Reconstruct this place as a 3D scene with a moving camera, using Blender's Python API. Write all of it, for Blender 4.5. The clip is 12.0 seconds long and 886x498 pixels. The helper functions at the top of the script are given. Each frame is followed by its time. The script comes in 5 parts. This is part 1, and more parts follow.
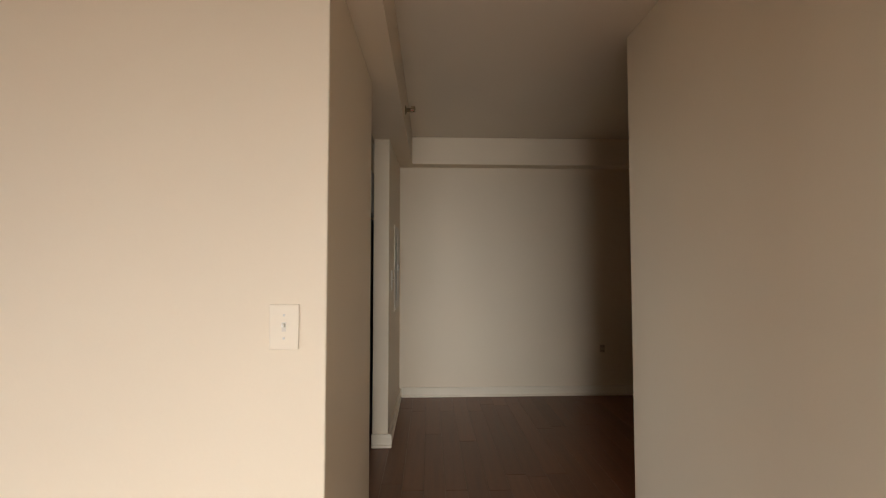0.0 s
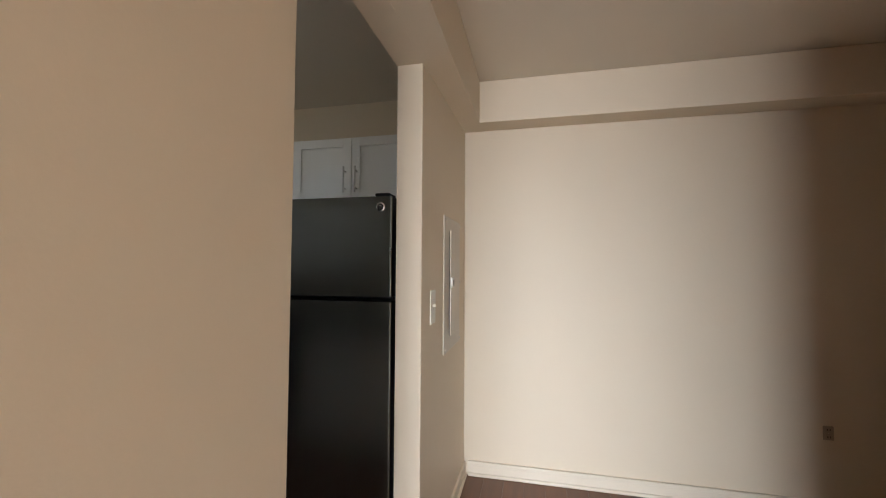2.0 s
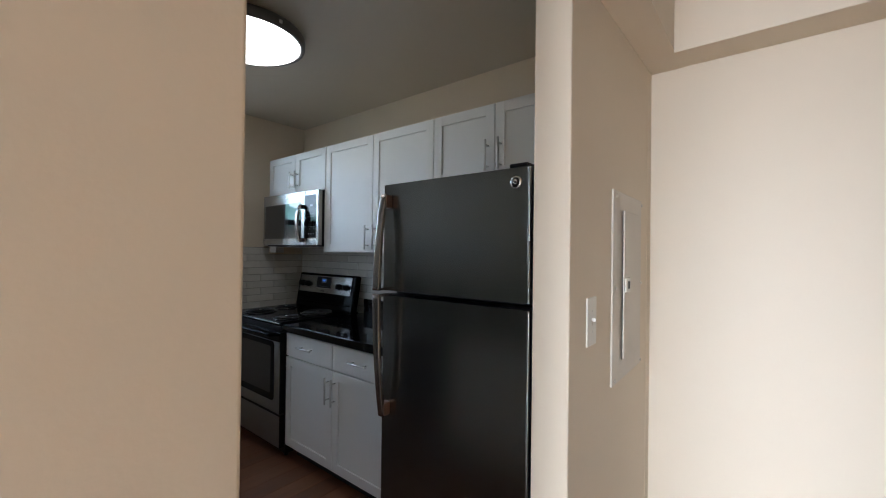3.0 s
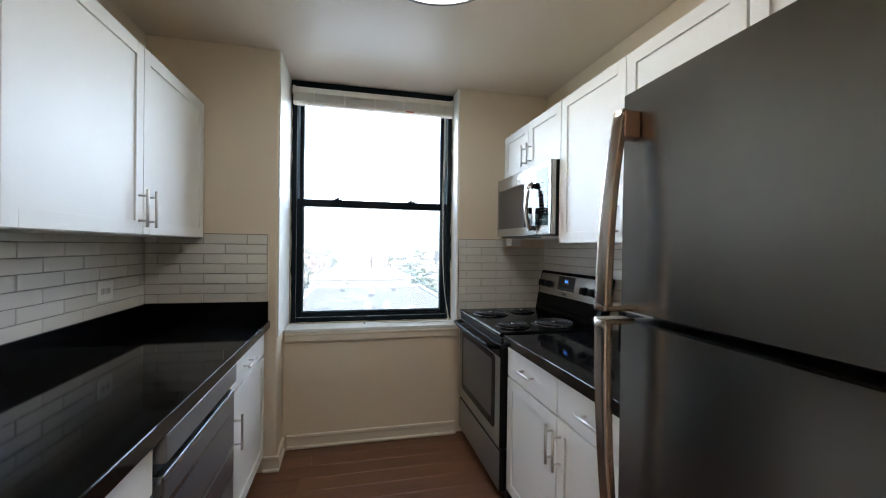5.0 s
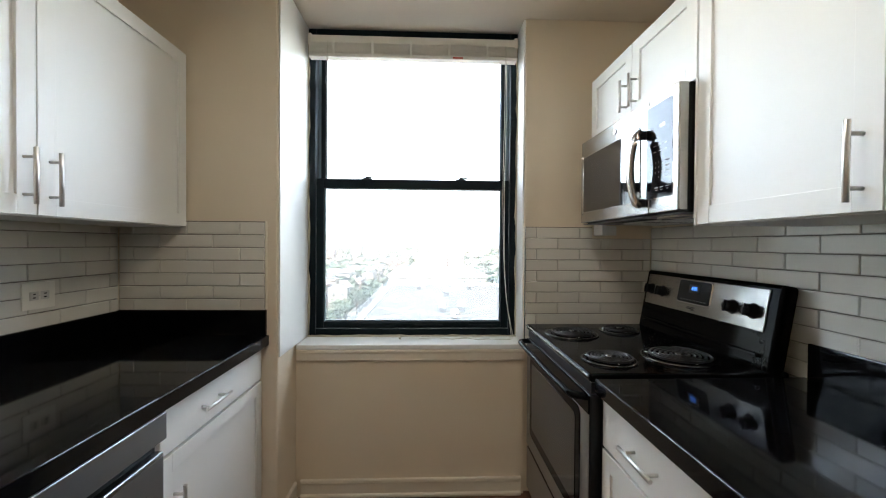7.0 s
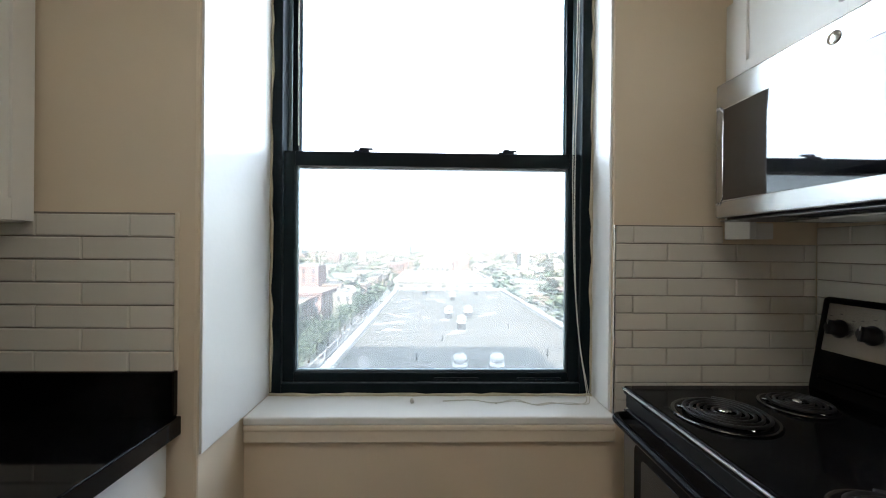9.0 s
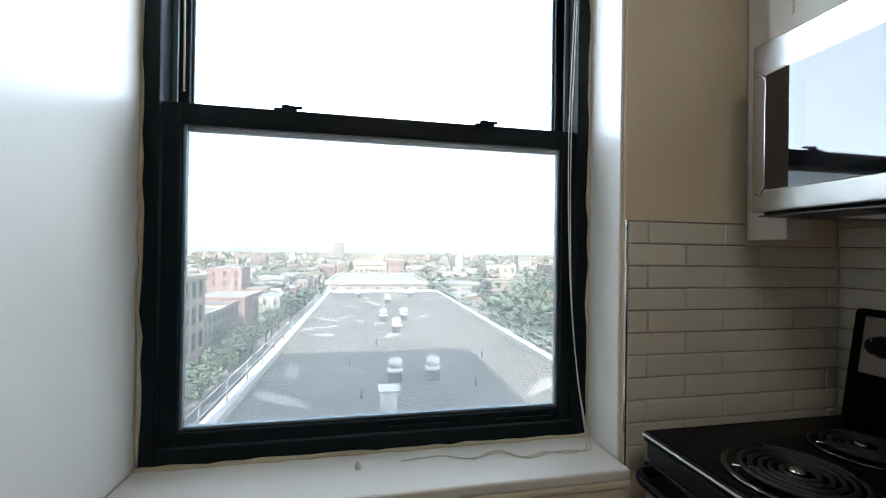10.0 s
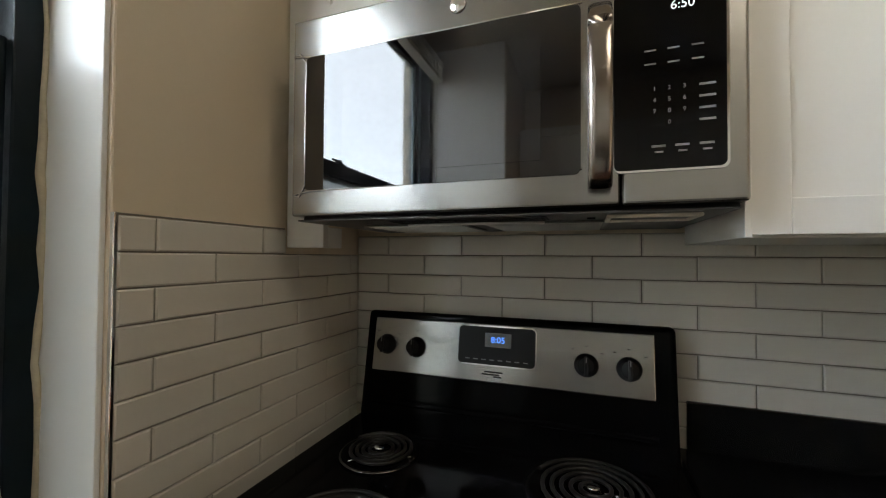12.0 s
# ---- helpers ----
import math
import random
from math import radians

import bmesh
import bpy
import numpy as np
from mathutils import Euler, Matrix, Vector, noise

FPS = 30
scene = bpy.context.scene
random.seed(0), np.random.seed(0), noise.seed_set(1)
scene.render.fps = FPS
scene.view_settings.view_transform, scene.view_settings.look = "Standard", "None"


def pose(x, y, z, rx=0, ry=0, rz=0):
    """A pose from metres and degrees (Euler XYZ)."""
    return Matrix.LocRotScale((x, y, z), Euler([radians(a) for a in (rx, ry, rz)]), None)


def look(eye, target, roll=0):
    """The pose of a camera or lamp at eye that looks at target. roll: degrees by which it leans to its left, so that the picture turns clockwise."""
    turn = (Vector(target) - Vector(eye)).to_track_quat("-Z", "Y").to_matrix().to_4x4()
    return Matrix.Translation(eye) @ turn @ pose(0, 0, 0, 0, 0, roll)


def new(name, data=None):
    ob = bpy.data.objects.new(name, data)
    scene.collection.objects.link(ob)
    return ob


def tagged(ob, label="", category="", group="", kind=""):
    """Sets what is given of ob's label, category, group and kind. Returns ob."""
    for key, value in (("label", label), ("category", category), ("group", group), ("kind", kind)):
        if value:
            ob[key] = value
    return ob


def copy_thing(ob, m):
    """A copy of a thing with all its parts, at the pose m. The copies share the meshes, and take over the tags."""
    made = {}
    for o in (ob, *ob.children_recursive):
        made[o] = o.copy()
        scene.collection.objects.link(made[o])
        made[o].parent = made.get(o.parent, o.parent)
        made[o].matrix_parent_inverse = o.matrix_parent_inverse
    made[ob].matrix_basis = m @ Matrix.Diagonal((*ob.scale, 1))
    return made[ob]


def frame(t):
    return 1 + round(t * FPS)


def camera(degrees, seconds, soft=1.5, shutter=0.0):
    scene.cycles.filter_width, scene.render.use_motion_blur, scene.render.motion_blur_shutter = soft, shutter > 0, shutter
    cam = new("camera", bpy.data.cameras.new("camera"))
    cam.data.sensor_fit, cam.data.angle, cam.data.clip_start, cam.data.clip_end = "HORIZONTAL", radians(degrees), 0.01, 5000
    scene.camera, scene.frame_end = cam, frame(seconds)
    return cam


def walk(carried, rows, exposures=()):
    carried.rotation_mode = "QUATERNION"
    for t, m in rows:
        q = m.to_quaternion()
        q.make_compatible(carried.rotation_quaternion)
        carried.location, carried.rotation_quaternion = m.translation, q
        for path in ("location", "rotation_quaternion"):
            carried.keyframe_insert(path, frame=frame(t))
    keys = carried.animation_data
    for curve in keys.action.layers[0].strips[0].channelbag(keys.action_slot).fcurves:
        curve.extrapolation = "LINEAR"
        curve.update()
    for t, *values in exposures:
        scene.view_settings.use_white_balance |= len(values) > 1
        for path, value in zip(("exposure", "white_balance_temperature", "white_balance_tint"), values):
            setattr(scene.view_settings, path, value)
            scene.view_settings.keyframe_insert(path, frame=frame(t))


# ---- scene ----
cam = camera(96.5, 12.0, soft=1.1)
PATH = [
    (0, (-2.14, -0.161, 1.288), (-0.142, -0.23, 1.366), 0.0),
    (0.5, (-1.789, -0.218, 1.316), (0.208, -0.286, 1.408), -0.1),
    (1, (-1.436, -0.304, 1.337), (0.562, -0.377, 1.41), -0.1),
    (1.5, (-1.1, -0.338, 1.355), (0.897, -0.247, 1.412), 0.2),
    (2, (-0.84, -0.313, 1.352), (1.109, 0.129, 1.437), 0.3),
    (2.5, (-0.59, -0.317, 1.367), (1.216, 0.541, 1.43), 0.7),
    (2.7, (-0.494, -0.312, 1.371), (1.219, 0.718, 1.424), 0.7),
    (3, (-0.366, -0.279, 1.381), (1.2, 0.966, 1.392), 0.7),
    (3.3, (-0.239, -0.201, 1.383), (1.18, 1.209, 1.377), 0.4),
    (3.5, (-0.157, -0.143, 1.369), (1.146, 1.375, 1.374), 0.7),
    (3.7, (-0.092, -0.09, 1.368), (1.094, 1.52, 1.372), 0.7),
    (5.3, (0.291, 0.341, 1.334), (0.637, 2.311, 1.323), 0.7),
    (5.5, (0.316, 0.409, 1.331), (0.612, 2.387, 1.322), 0.6),
    (6, (0.379, 0.567, 1.317), (0.601, 2.555, 1.306), 0.5),
    (6.5, (0.447, 0.753, 1.305), (0.601, 2.747, 1.293), 0.5),
    (6.8, (0.481, 0.866, 1.307), (0.591, 2.863, 1.289), 0.5),
    (7, (0.492, 0.946, 1.302), (0.569, 2.944, 1.278), 0.4),
    (7.2, (0.498, 1.039, 1.299), (0.548, 3.038, 1.269), 0.4),
    (9, (0.412, 1.73, 1.315), (0.462, 3.729, 1.313), 0.5),
    (9.5, (0.353, 1.942, 1.321), (0.482, 3.938, 1.317), 0.6),
    (10, (0.359, 2.108, 1.312), (0.736, 4.072, 1.322), 0.8),
    (10.5, (0.449, 2.234, 1.326), (1.178, 4.096, 1.333), 1.0),
    (11, (0.549, 2.294, 1.33), (1.703, 3.927, 1.346), 0.9),
    (11.2, (0.57, 2.299, 1.34), (1.891, 3.801, 1.338), 1.2),
    (11.5, (0.593, 2.338, 1.351), (2.178, 3.557, 1.356), 0.8),
    (12, (0.614, 2.337, 1.333), (2.494, 3.018, 1.373), 0.4),
]
walk(cam, [(t, look(eye, target, roll)) for t, eye, target, roll in PATH],
     exposures=[(0.0, 1.54, 6350, 10), (0.5, 1.46, 6450, 10), (1.0, 1.76, 6750, 10), (1.5, 2.50, 6250, 10), (2.5, 2.90, 5500, 10), (3.5, 3.48, 5330, 10),
                (5.5, 4.34, 5950, 10), (7.0, 4.36, 6200, 10), (9.0, 4.10, 6100, 10), (9.5, 4.00, 6100, 10), (10.5, 3.35, 6250, 10), (11.0, 3.25, 6300, 10), (11.5, 3.2, 6350, 10),
                (12.0, 3.76, 6850, 10)])

# ---- world, sun and large lights ----
world = bpy.data.worlds.new("sky")
scene.world = world
world.use_nodes = True
wn = world.node_tree.nodes
sky = wn.new("ShaderNodeTexSky")
sky.sky_type = "NISHITA"
sky.sun_disc = False
sky.sun_elevation, sky.sun_rotation = radians(42), radians(180)
sky.air_density, sky.dust_density, sky.ozone_density = 1.0, 1.2, 1.0
wn["Background"].inputs[1].default_value = 0.15
haze = wn.new("ShaderNodeMix")        # thin white overcast over the whole sky
haze.data_type = "RGBA"
haze.inputs["Factor"].default_value = 0.5
haze.inputs["B"].default_value = (6.6, 6.9, 7.0, 1)
world.node_tree.links.new(sky.outputs[0], haze.inputs["A"])
world.node_tree.links.new(haze.outputs["Result"], wn["Background"].inputs[0])

sun = new("sun", bpy.data.lights.new("sun", "SUN"))
sun.data.energy, sun.data.angle, sun.data.color = 4.4, radians(0.5), (1.0, 0.95, 0.86)
sun.matrix_world = look((-0.8, -21, 18.9), (0, 0, 0))


def window_light(name, x, y, z, w, h, power, colour, target):
    """Sky light that enters at a window opening of the living room."""
    data = bpy.data.lights.new(name, "AREA")
    data.shape, data.size, data.size_y, data.energy, data.color = "RECTANGLE", w, h, power, colour
    data.spread = radians(105)
    lamp = new(name, data)
    lamp.matrix_world = look((x, y, z), target)
    return lamp


window_light("living_window_light", -6.22, -0.25, 1.00, 2.30, 0.95, 35.0, (1.0, 0.98, 0.94), (0, -0.5, -2.6))
window_light("living_window_light", -3.45, 3.14, 1.05, 1.40, 1.05, 13.0, (1.0, 0.97, 0.91), (-2.9, -1.0, -1.6))

# ---- materials ----
def material(name, colour, rough=0.5, metal=0.0, vary=0.06, scale=6.0, grain=0.0, grain_scale=150.0, spec=0.5,
             coat=0.0, stretch=(1, 1, 1), rough_vary=0.0, random_piece=0.0, large_bump=0.0):
    """A procedural surface: base colour with drift at two scales, gloss that varies, fine relief."""
    m = bpy.data.materials.new(name)
    m.use_nodes = True
    n, l = m.node_tree.nodes, m.node_tree.links
    b = n["Principled BSDF"]
    b.inputs["Roughness"].default_value, b.inputs["Metallic"].default_value = rough, metal
    b.inputs["Specular IOR Level"].default_value, b.inputs["Coat Weight"].default_value = spec, coat
    co = n.new("ShaderNodeTexCoord")
    mp = n.new("ShaderNodeMapping")
    mp.inputs["Scale"].default_value = stretch
    l.new(co.outputs["Object"], mp.inputs["Vector"])
    big, fine = n.new("ShaderNodeTexNoise"), n.new("ShaderNodeTexNoise")
    big.inputs["Scale"].default_value, big.inputs["Detail"].default_value = scale, 4
    fine.inputs["Scale"].default_value, fine.inputs["Detail"].default_value = grain_scale, 3
    l.new(mp.outputs[0], big.inputs["Vector"])
    l.new(mp.outputs[0], fine.inputs["Vector"])
    mix = n.new("ShaderNodeMix")
    mix.data_type = "RGBA"
    mix.inputs[6].default_value = (*[c * (1 - vary) for c in colour], 1)
    mix.inputs[7].default_value = (*[min(1, c * (1 + vary)) for c in colour], 1)
    add = n.new("ShaderNodeMath")
    add.operation = "MULTIPLY_ADD"
    l.new(fine.outputs[0], add.inputs[0])
    add.inputs[1].default_value = 0.35
    l.new(big.outputs[0], add.inputs[2])
    off = n.new("ShaderNodeMath")
    off.operation = "SUBTRACT"
    l.new(add.outputs[0], off.inputs[0])
    off.inputs[1].default_value = 0.175
    l.new(off.outputs[0], mix.inputs[0])
    out = mix.outputs[2]
    if random_piece:
        info, hsv, mr = n.new("ShaderNodeObjectInfo"), n.new("ShaderNodeHueSaturation"), n.new("ShaderNodeMapRange")
        mr.inputs["To Min"].default_value, mr.inputs["To Max"].default_value = 1 - random_piece, 1 + random_piece
        l.new(info.outputs["Random"], mr.inputs["Value"])
        l.new(mr.outputs[0], hsv.inputs["Value"])
        l.new(out, hsv.inputs["Color"])
        out = hsv.outputs[0]
    l.new(out, b.inputs["Base Color"])
    if rough_vary:
        rr = n.new("ShaderNodeMapRange")
        rr.inputs["To Min"].default_value, rr.inputs["To Max"].default_value = max(0.02, rough - rough_vary), rough + rough_vary
        l.new(big.outputs[0], rr.inputs["Value"])
        l.new(rr.outputs[0], b.inputs["Roughness"])
    if grain or large_bump:
        bump = n.new("ShaderNodeBump")
        bump.inputs["Strength"].default_value, bump.inputs["Distance"].default_value = grain or 0.05, 0.002
        l.new(fine.outputs[0], bump.inputs["Height"])
        last = bump
        if large_bump:
            wave = n.new("ShaderNodeBump")
            wave.inputs["Strength"].default_value, wave.inputs["Distance"].default_value = large_bump, 0.02
            l.new(big.outputs[0], wave.inputs["Height"])
            l.new(bump.outputs[0], wave.inputs["Normal"])
            last = wave
        l.new(last.outputs[0], b.inputs["Normal"])
    return m


def glow(name, colour, strength):
    m = bpy.data.materials.new(name)
    m.use_nodes = True
    b = m.node_tree.nodes["Principled BSDF"]
    b.inputs["Base Color"].default_value = (*colour, 1)
    b.inputs["Emission Color"].default_value, b.inputs["Emission Strength"].default_value = (*colour, 1), strength
    return m


WALL = material("wall_paint", (0.74, 0.635, 0.485), 0.56, vary=0.03, scale=2.2, grain=0.10, grain_scale=140, large_bump=0.05)
CEIL = material("ceiling_paint", (0.72, 0.64, 0.52), 0.27, vary=0.03, scale=2.0, grain=0.12, grain_scale=120, large_bump=0.08)
JAMB = material("gloss_white_paint", (0.82, 0.81, 0.77), 0.30, vary=0.03, scale=5, grain=0.10, grain_scale=60, large_bump=0.12)
GLOSSEND = material("whitened_gloss_wall", (0.78, 0.75, 0.69), 0.20, vary=0.03, scale=4, grain=0.06, grain_scale=60, large_bump=0.10)
TRIM = material("trim_paint", (0.76, 0.675, 0.545), 0.40, vary=0.04, scale=8, grain=0.08, grain_scale=90)
CAB = material("cabinet_white", (0.80, 0.79, 0.75), 0.48, vary=0.025, scale=5, grain=0.05, grain_scale=200)
NICKEL = material("brushed_nickel", (0.62, 0.60, 0.56), 0.30, metal=1.0, vary=0.05, scale=40)
STEEL = material("stainless_steel", (0.41, 0.402, 0.385), 0.27, metal=1.0, vary=0.02, scale=3,
                 grain_scale=60, stretch=(1, 0.08, 6), rough_vary=0.012)
STEELV = material("stainless_steel_upright", (0.195, 0.186, 0.166), 0.25, metal=1.0, vary=0.05, scale=2, grain=0.015,
                  grain_scale=120, stretch=(1, 4, 0.03), rough_vary=0.05)
DWSTEEL = material("dishwasher_steel", (0.22, 0.226, 0.235), 0.28, metal=1.0, vary=0.04, scale=2, grain=0.012,
                   grain_scale=120, stretch=(1, 0.05, 5), rough_vary=0.04)
HANDLE = material("handle_steel", (0.36, 0.315, 0.275), 0.24, metal=1.0, vary=0.06, scale=30)
DARKNICKEL = material("dark_nickel", (0.16, 0.155, 0.15), 0.42, metal=0.8, vary=0.1, scale=30)
PANRIM = material("drip_pan_chrome", (0.13, 0.127, 0.122), 0.20, metal=1.0, vary=0.15, scale=30)
CHROME = material("chrome", (0.75, 0.74, 0.72), 0.10, metal=1.0, vary=0.02)
BLACK = material("black_enamel", (0.003, 0.003, 0.0033), 0.10, vary=0.2, spec=0.06, rough_vary=0.03)
BLACKP = material("black_plastic", (0.005, 0.005, 0.0055), 0.42, vary=0.2, scale=30, spec=0.3)
COIL = material("burner_coil", (0.016, 0.015, 0.0145), 0.5, metal=0.3, vary=0.3, scale=40)
STONE = material("black_stone", (0.0025, 0.0025, 0.0028), 0.06, vary=0.5, scale=120, grain_scale=500, spec=0.25, rough_vary=0.02)
TILE = material("subway_tile", (0.70, 0.665, 0.595), 0.13, vary=0.035, scale=7, random_piece=0.045, large_bump=0.10, spec=0.5)
# grout colour is darkened to include the shade lying in the tile joints
GROUT = material("grout", (0.24, 0.215, 0.18), 0.9, vary=0.15, scale=30, grain=0.4, grain_scale=300)
FRAME = material("window_frame_paint", (0.004, 0.009, 0.012), 0.42, spec=0.14, vary=0.25, scale=14, grain=0.25, grain_scale=90)
FRAMEGREY = material("aluminium_stop", (0.20, 0.26, 0.29), 0.35, metal=0.7, vary=0.1, scale=25)
CAULK = material("old_caulk", (0.52, 0.46, 0.33), 0.8, vary=0.25, scale=30, grain=0.6, grain_scale=120)
PLASTIC = material("white_plastic", (0.80, 0.77, 0.69), 0.33, vary=0.03, scale=20)
OUTLET = material("outlet_plastic", (0.60, 0.58, 0.53), 0.36, vary=0.03, scale=20)
DARKSTEEL = material("dark_stainless", (0.30, 0.295, 0.285), 0.34, metal=1.0, vary=0.06, scale=3, grain=0.04,
                     grain_scale=60, stretch=(1, 0.08, 6), rough_vary=0.04)
CREAMPLATE = material("cream_plate", (0.42, 0.34, 0.25), 0.4, vary=0.04, scale=20)
PANELPAINT = material("panel_grey_paint", (0.66, 0.60, 0.51), 0.40, vary=0.05, scale=10, grain=0.05)
DARK = material("dark_slot", (0.02, 0.02, 0.02), 0.6)
BRASS = material("tarnished_brass", (0.30, 0.24, 0.15), 0.35, metal=1.0, vary=0.2, scale=60)
BRONZE = material("bronze_toned_metal", (0.34, 0.235, 0.19), 0.36, metal=0.9, vary=0.08, scale=40)
BLIND = material("blind_slat", (0.76, 0.72, 0.64), 0.45, vary=0.05, scale=20)
CORD = material("blind_cord", (0.66, 0.63, 0.55), 0.7, vary=0.1, scale=50)
RED = material("red_tag", (0.55, 0.10, 0.06), 0.5)
PLATEPAINT = material("painted_plate", (0.77, 0.68, 0.54), 0.4, vary=0.03, scale=20)
PRINT = material("grey_print", (0.24, 0.24, 0.24), 0.5)
FLOORW = material("wood_floor", (0.165, 0.072, 0.036), 0.34, vary=0.35, scale=5, grain=0.12, grain_scale=70,
                  stretch=(0.35, 6, 1), random_piece=0.16, rough_vary=0.08)
SUBFLOOR = material("floor_gap", (0.03, 0.015, 0.01), 0.8)
LAMPGLASS = glow("lamp_diffuser", (1.0, 0.93, 0.80), 0.72)
CLOCK = glow("clock_blue", (0.08, 0.28, 1.0), 0.13)
CLOCKW = glow("clock_white", (0.85, 0.92, 1.0), 0.05)


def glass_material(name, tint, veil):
    """Pane whose tint dims the view behind it, with a dust film scattering daylight like haze."""
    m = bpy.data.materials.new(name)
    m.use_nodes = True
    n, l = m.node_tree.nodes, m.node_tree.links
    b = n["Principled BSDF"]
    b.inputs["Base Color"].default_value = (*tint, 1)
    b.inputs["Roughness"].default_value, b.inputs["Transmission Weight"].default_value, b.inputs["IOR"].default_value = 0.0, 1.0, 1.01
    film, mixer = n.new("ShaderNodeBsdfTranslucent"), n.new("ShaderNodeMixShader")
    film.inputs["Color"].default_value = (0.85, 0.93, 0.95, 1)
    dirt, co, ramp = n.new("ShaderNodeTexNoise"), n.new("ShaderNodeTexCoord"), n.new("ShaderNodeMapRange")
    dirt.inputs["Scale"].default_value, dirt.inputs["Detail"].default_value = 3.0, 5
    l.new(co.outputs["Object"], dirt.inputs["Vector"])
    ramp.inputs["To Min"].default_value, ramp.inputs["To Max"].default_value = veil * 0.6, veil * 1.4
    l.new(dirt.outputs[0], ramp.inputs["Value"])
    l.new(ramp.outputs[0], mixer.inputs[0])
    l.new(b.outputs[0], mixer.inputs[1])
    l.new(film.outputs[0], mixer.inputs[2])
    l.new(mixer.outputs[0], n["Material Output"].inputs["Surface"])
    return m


# lower pane: dark tint dims the outdoor view, dust film doubles as its haze
GLASS = glass_material("dimming_dusty_glass", (0.160, 0.163, 0.161), 0.070)
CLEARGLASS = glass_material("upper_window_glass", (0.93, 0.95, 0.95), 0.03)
MWGLASS = material("dark_glass", (0.003, 0.003, 0.0035), 0.02, vary=0.1, spec=0.5)
MWGLASS.node_tree.nodes["Principled BSDF"].inputs["IOR"].default_value = 1.9
for brushed in (STEEL, STEELV, DARKSTEEL, DWSTEEL):
    nodes = brushed.node_tree.nodes
    tangent = nodes.new("ShaderNodeTangent")
    tangent.direction_type, tangent.axis = "RADIAL", "Z"
    nodes["Principled BSDF"].inputs["Anisotropic"].default_value = 0.6
    nodes["Principled BSDF"].inputs["Anisotropic Rotation"].default_value = 0.25
    brushed.node_tree.links.new(tangent.outputs[0], nodes["Principled BSDF"].inputs["Tangent"])
KEYGLASS = material("key_panel_glass", (0.002, 0.002, 0.0022), 0.06, vary=0.1, spec=0.22)
MESHGLASS = material("screened_glass", (0.012, 0.012, 0.0125), 0.035, vary=0.1)
MESHGLASS.node_tree.nodes["Principled BSDF"].inputs["IOR"].default_value = 1.9
OVENGLASS = material("oven_glass", (0.02, 0.019, 0.018), 0.10, vary=0.2, spec=0.6)


# ---- mesh helpers ----
def box(x0, x1, y0, y1, z0, z1, bev=0.003, seg=2, bm=None):
    """A box between six planes, its edges rounded by bev; added to bm if that is given."""
    own = bmesh.new()
    bmesh.ops.create_cube(own, size=1.0)
    for v in own.verts:
        v.co = Vector((x0 + (v.co.x + 0.5) * (x1 - x0), y0 + (v.co.y + 0.5) * (y1 - y0), z0 + (v.co.z + 0.5) * (z1 - z0)))
    if bev:
        bmesh.ops.bevel(own, geom=own.edges[:], offset=min(bev, 0.45 * min(abs(x1 - x0), abs(y1 - y0), abs(z1 - z0))),
                        segments=seg, affect="EDGES", profile=0.5)
    return own if bm is None else merge(bm, own)


def merge(bm, other):
    """Adds the faces of other to bm."""
    data = bpy.data.meshes.new("scratch")
    other.to_mesh(data)
    other.free()
    bm.from_mesh(data)
    bpy.data.meshes.remove(data)
    return bm


def tube(points, r, sides=10, flat=1.0, bm=None, caps=True, power=1.0):
    """A round bar swept along points; flat squeezes it across."""
    own = bmesh.new()
    pts = [Vector(p) for p in points]
    rings = []
    for i, p in enumerate(pts):
        d = (pts[min(i + 1, len(pts) - 1)] - pts[max(i - 1, 0)]).normalized()
        up = Vector((0, 0, 1)) if abs(d.z) < 0.95 else Vector((1, 0, 0))
        a = d.cross(up).normalized()
        b = a.cross(d).normalized()
        rr = r[i] if isinstance(r, (list, tuple)) else r
        ring = []
        for k in range(sides):
            c, s = math.cos(2 * math.pi * (k + 0.5) / sides), math.sin(2 * math.pi * (k + 0.5) / sides)
            c, s = math.copysign(abs(c) ** power, c), math.copysign(abs(s) ** power, s)
            ring.append(own.verts.new(p + a * c * rr + b * s * rr * flat))
        rings.append(ring)
    for u, v in zip(rings, rings[1:]):
        for k in range(sides):
            own.faces.new((u[k], u[(k + 1) % sides], v[(k + 1) % sides], v[k]))
    if caps:
        own.faces.new(rings[0][::-1])
        own.faces.new(rings[-1])
    bmesh.ops.recalc_face_normals(own, faces=own.faces[:])
    for f in own.faces:
        f.smooth = len(f.verts) == 4
    return own if bm is None else merge(bm, own)


def lathe(profile, centre, axis="z", sides=40, bm=None):
    """Turns (radius, height) pairs round an axis through centre."""
    own = bmesh.new()
    rings = []
    for r, h in profile:
        ring = []
        for k in range(sides):
            a = 2 * math.pi * k / sides
            c, s = math.cos(a) * r, math.sin(a) * r
            ring.append(own.verts.new(Vector(centre) + (Vector((c, s, h)) if axis == "z" else Vector((h, c, s)) if axis == "x" else Vector((c, h, s)))))
        rings.append(ring)
    for u, v in zip(rings, rings[1:]):
        for k in range(sides):
            own.faces.new((u[k], u[(k + 1) % sides], v[(k + 1) % sides], v[k]))
    if profile[0][0] > 1e-5:
        own.faces.new(rings[0])
    if profile[-1][0] > 1e-5:
        own.faces.new(rings[-1])
    bmesh.ops.remove_doubles(own, verts=own.verts[:], dist=1e-6)
    bmesh.ops.recalc_face_normals(own, faces=own.faces[:])
    for f in own.faces:
        f.smooth = len(f.verts) <= 4
    return own if bm is None else merge(bm, own)


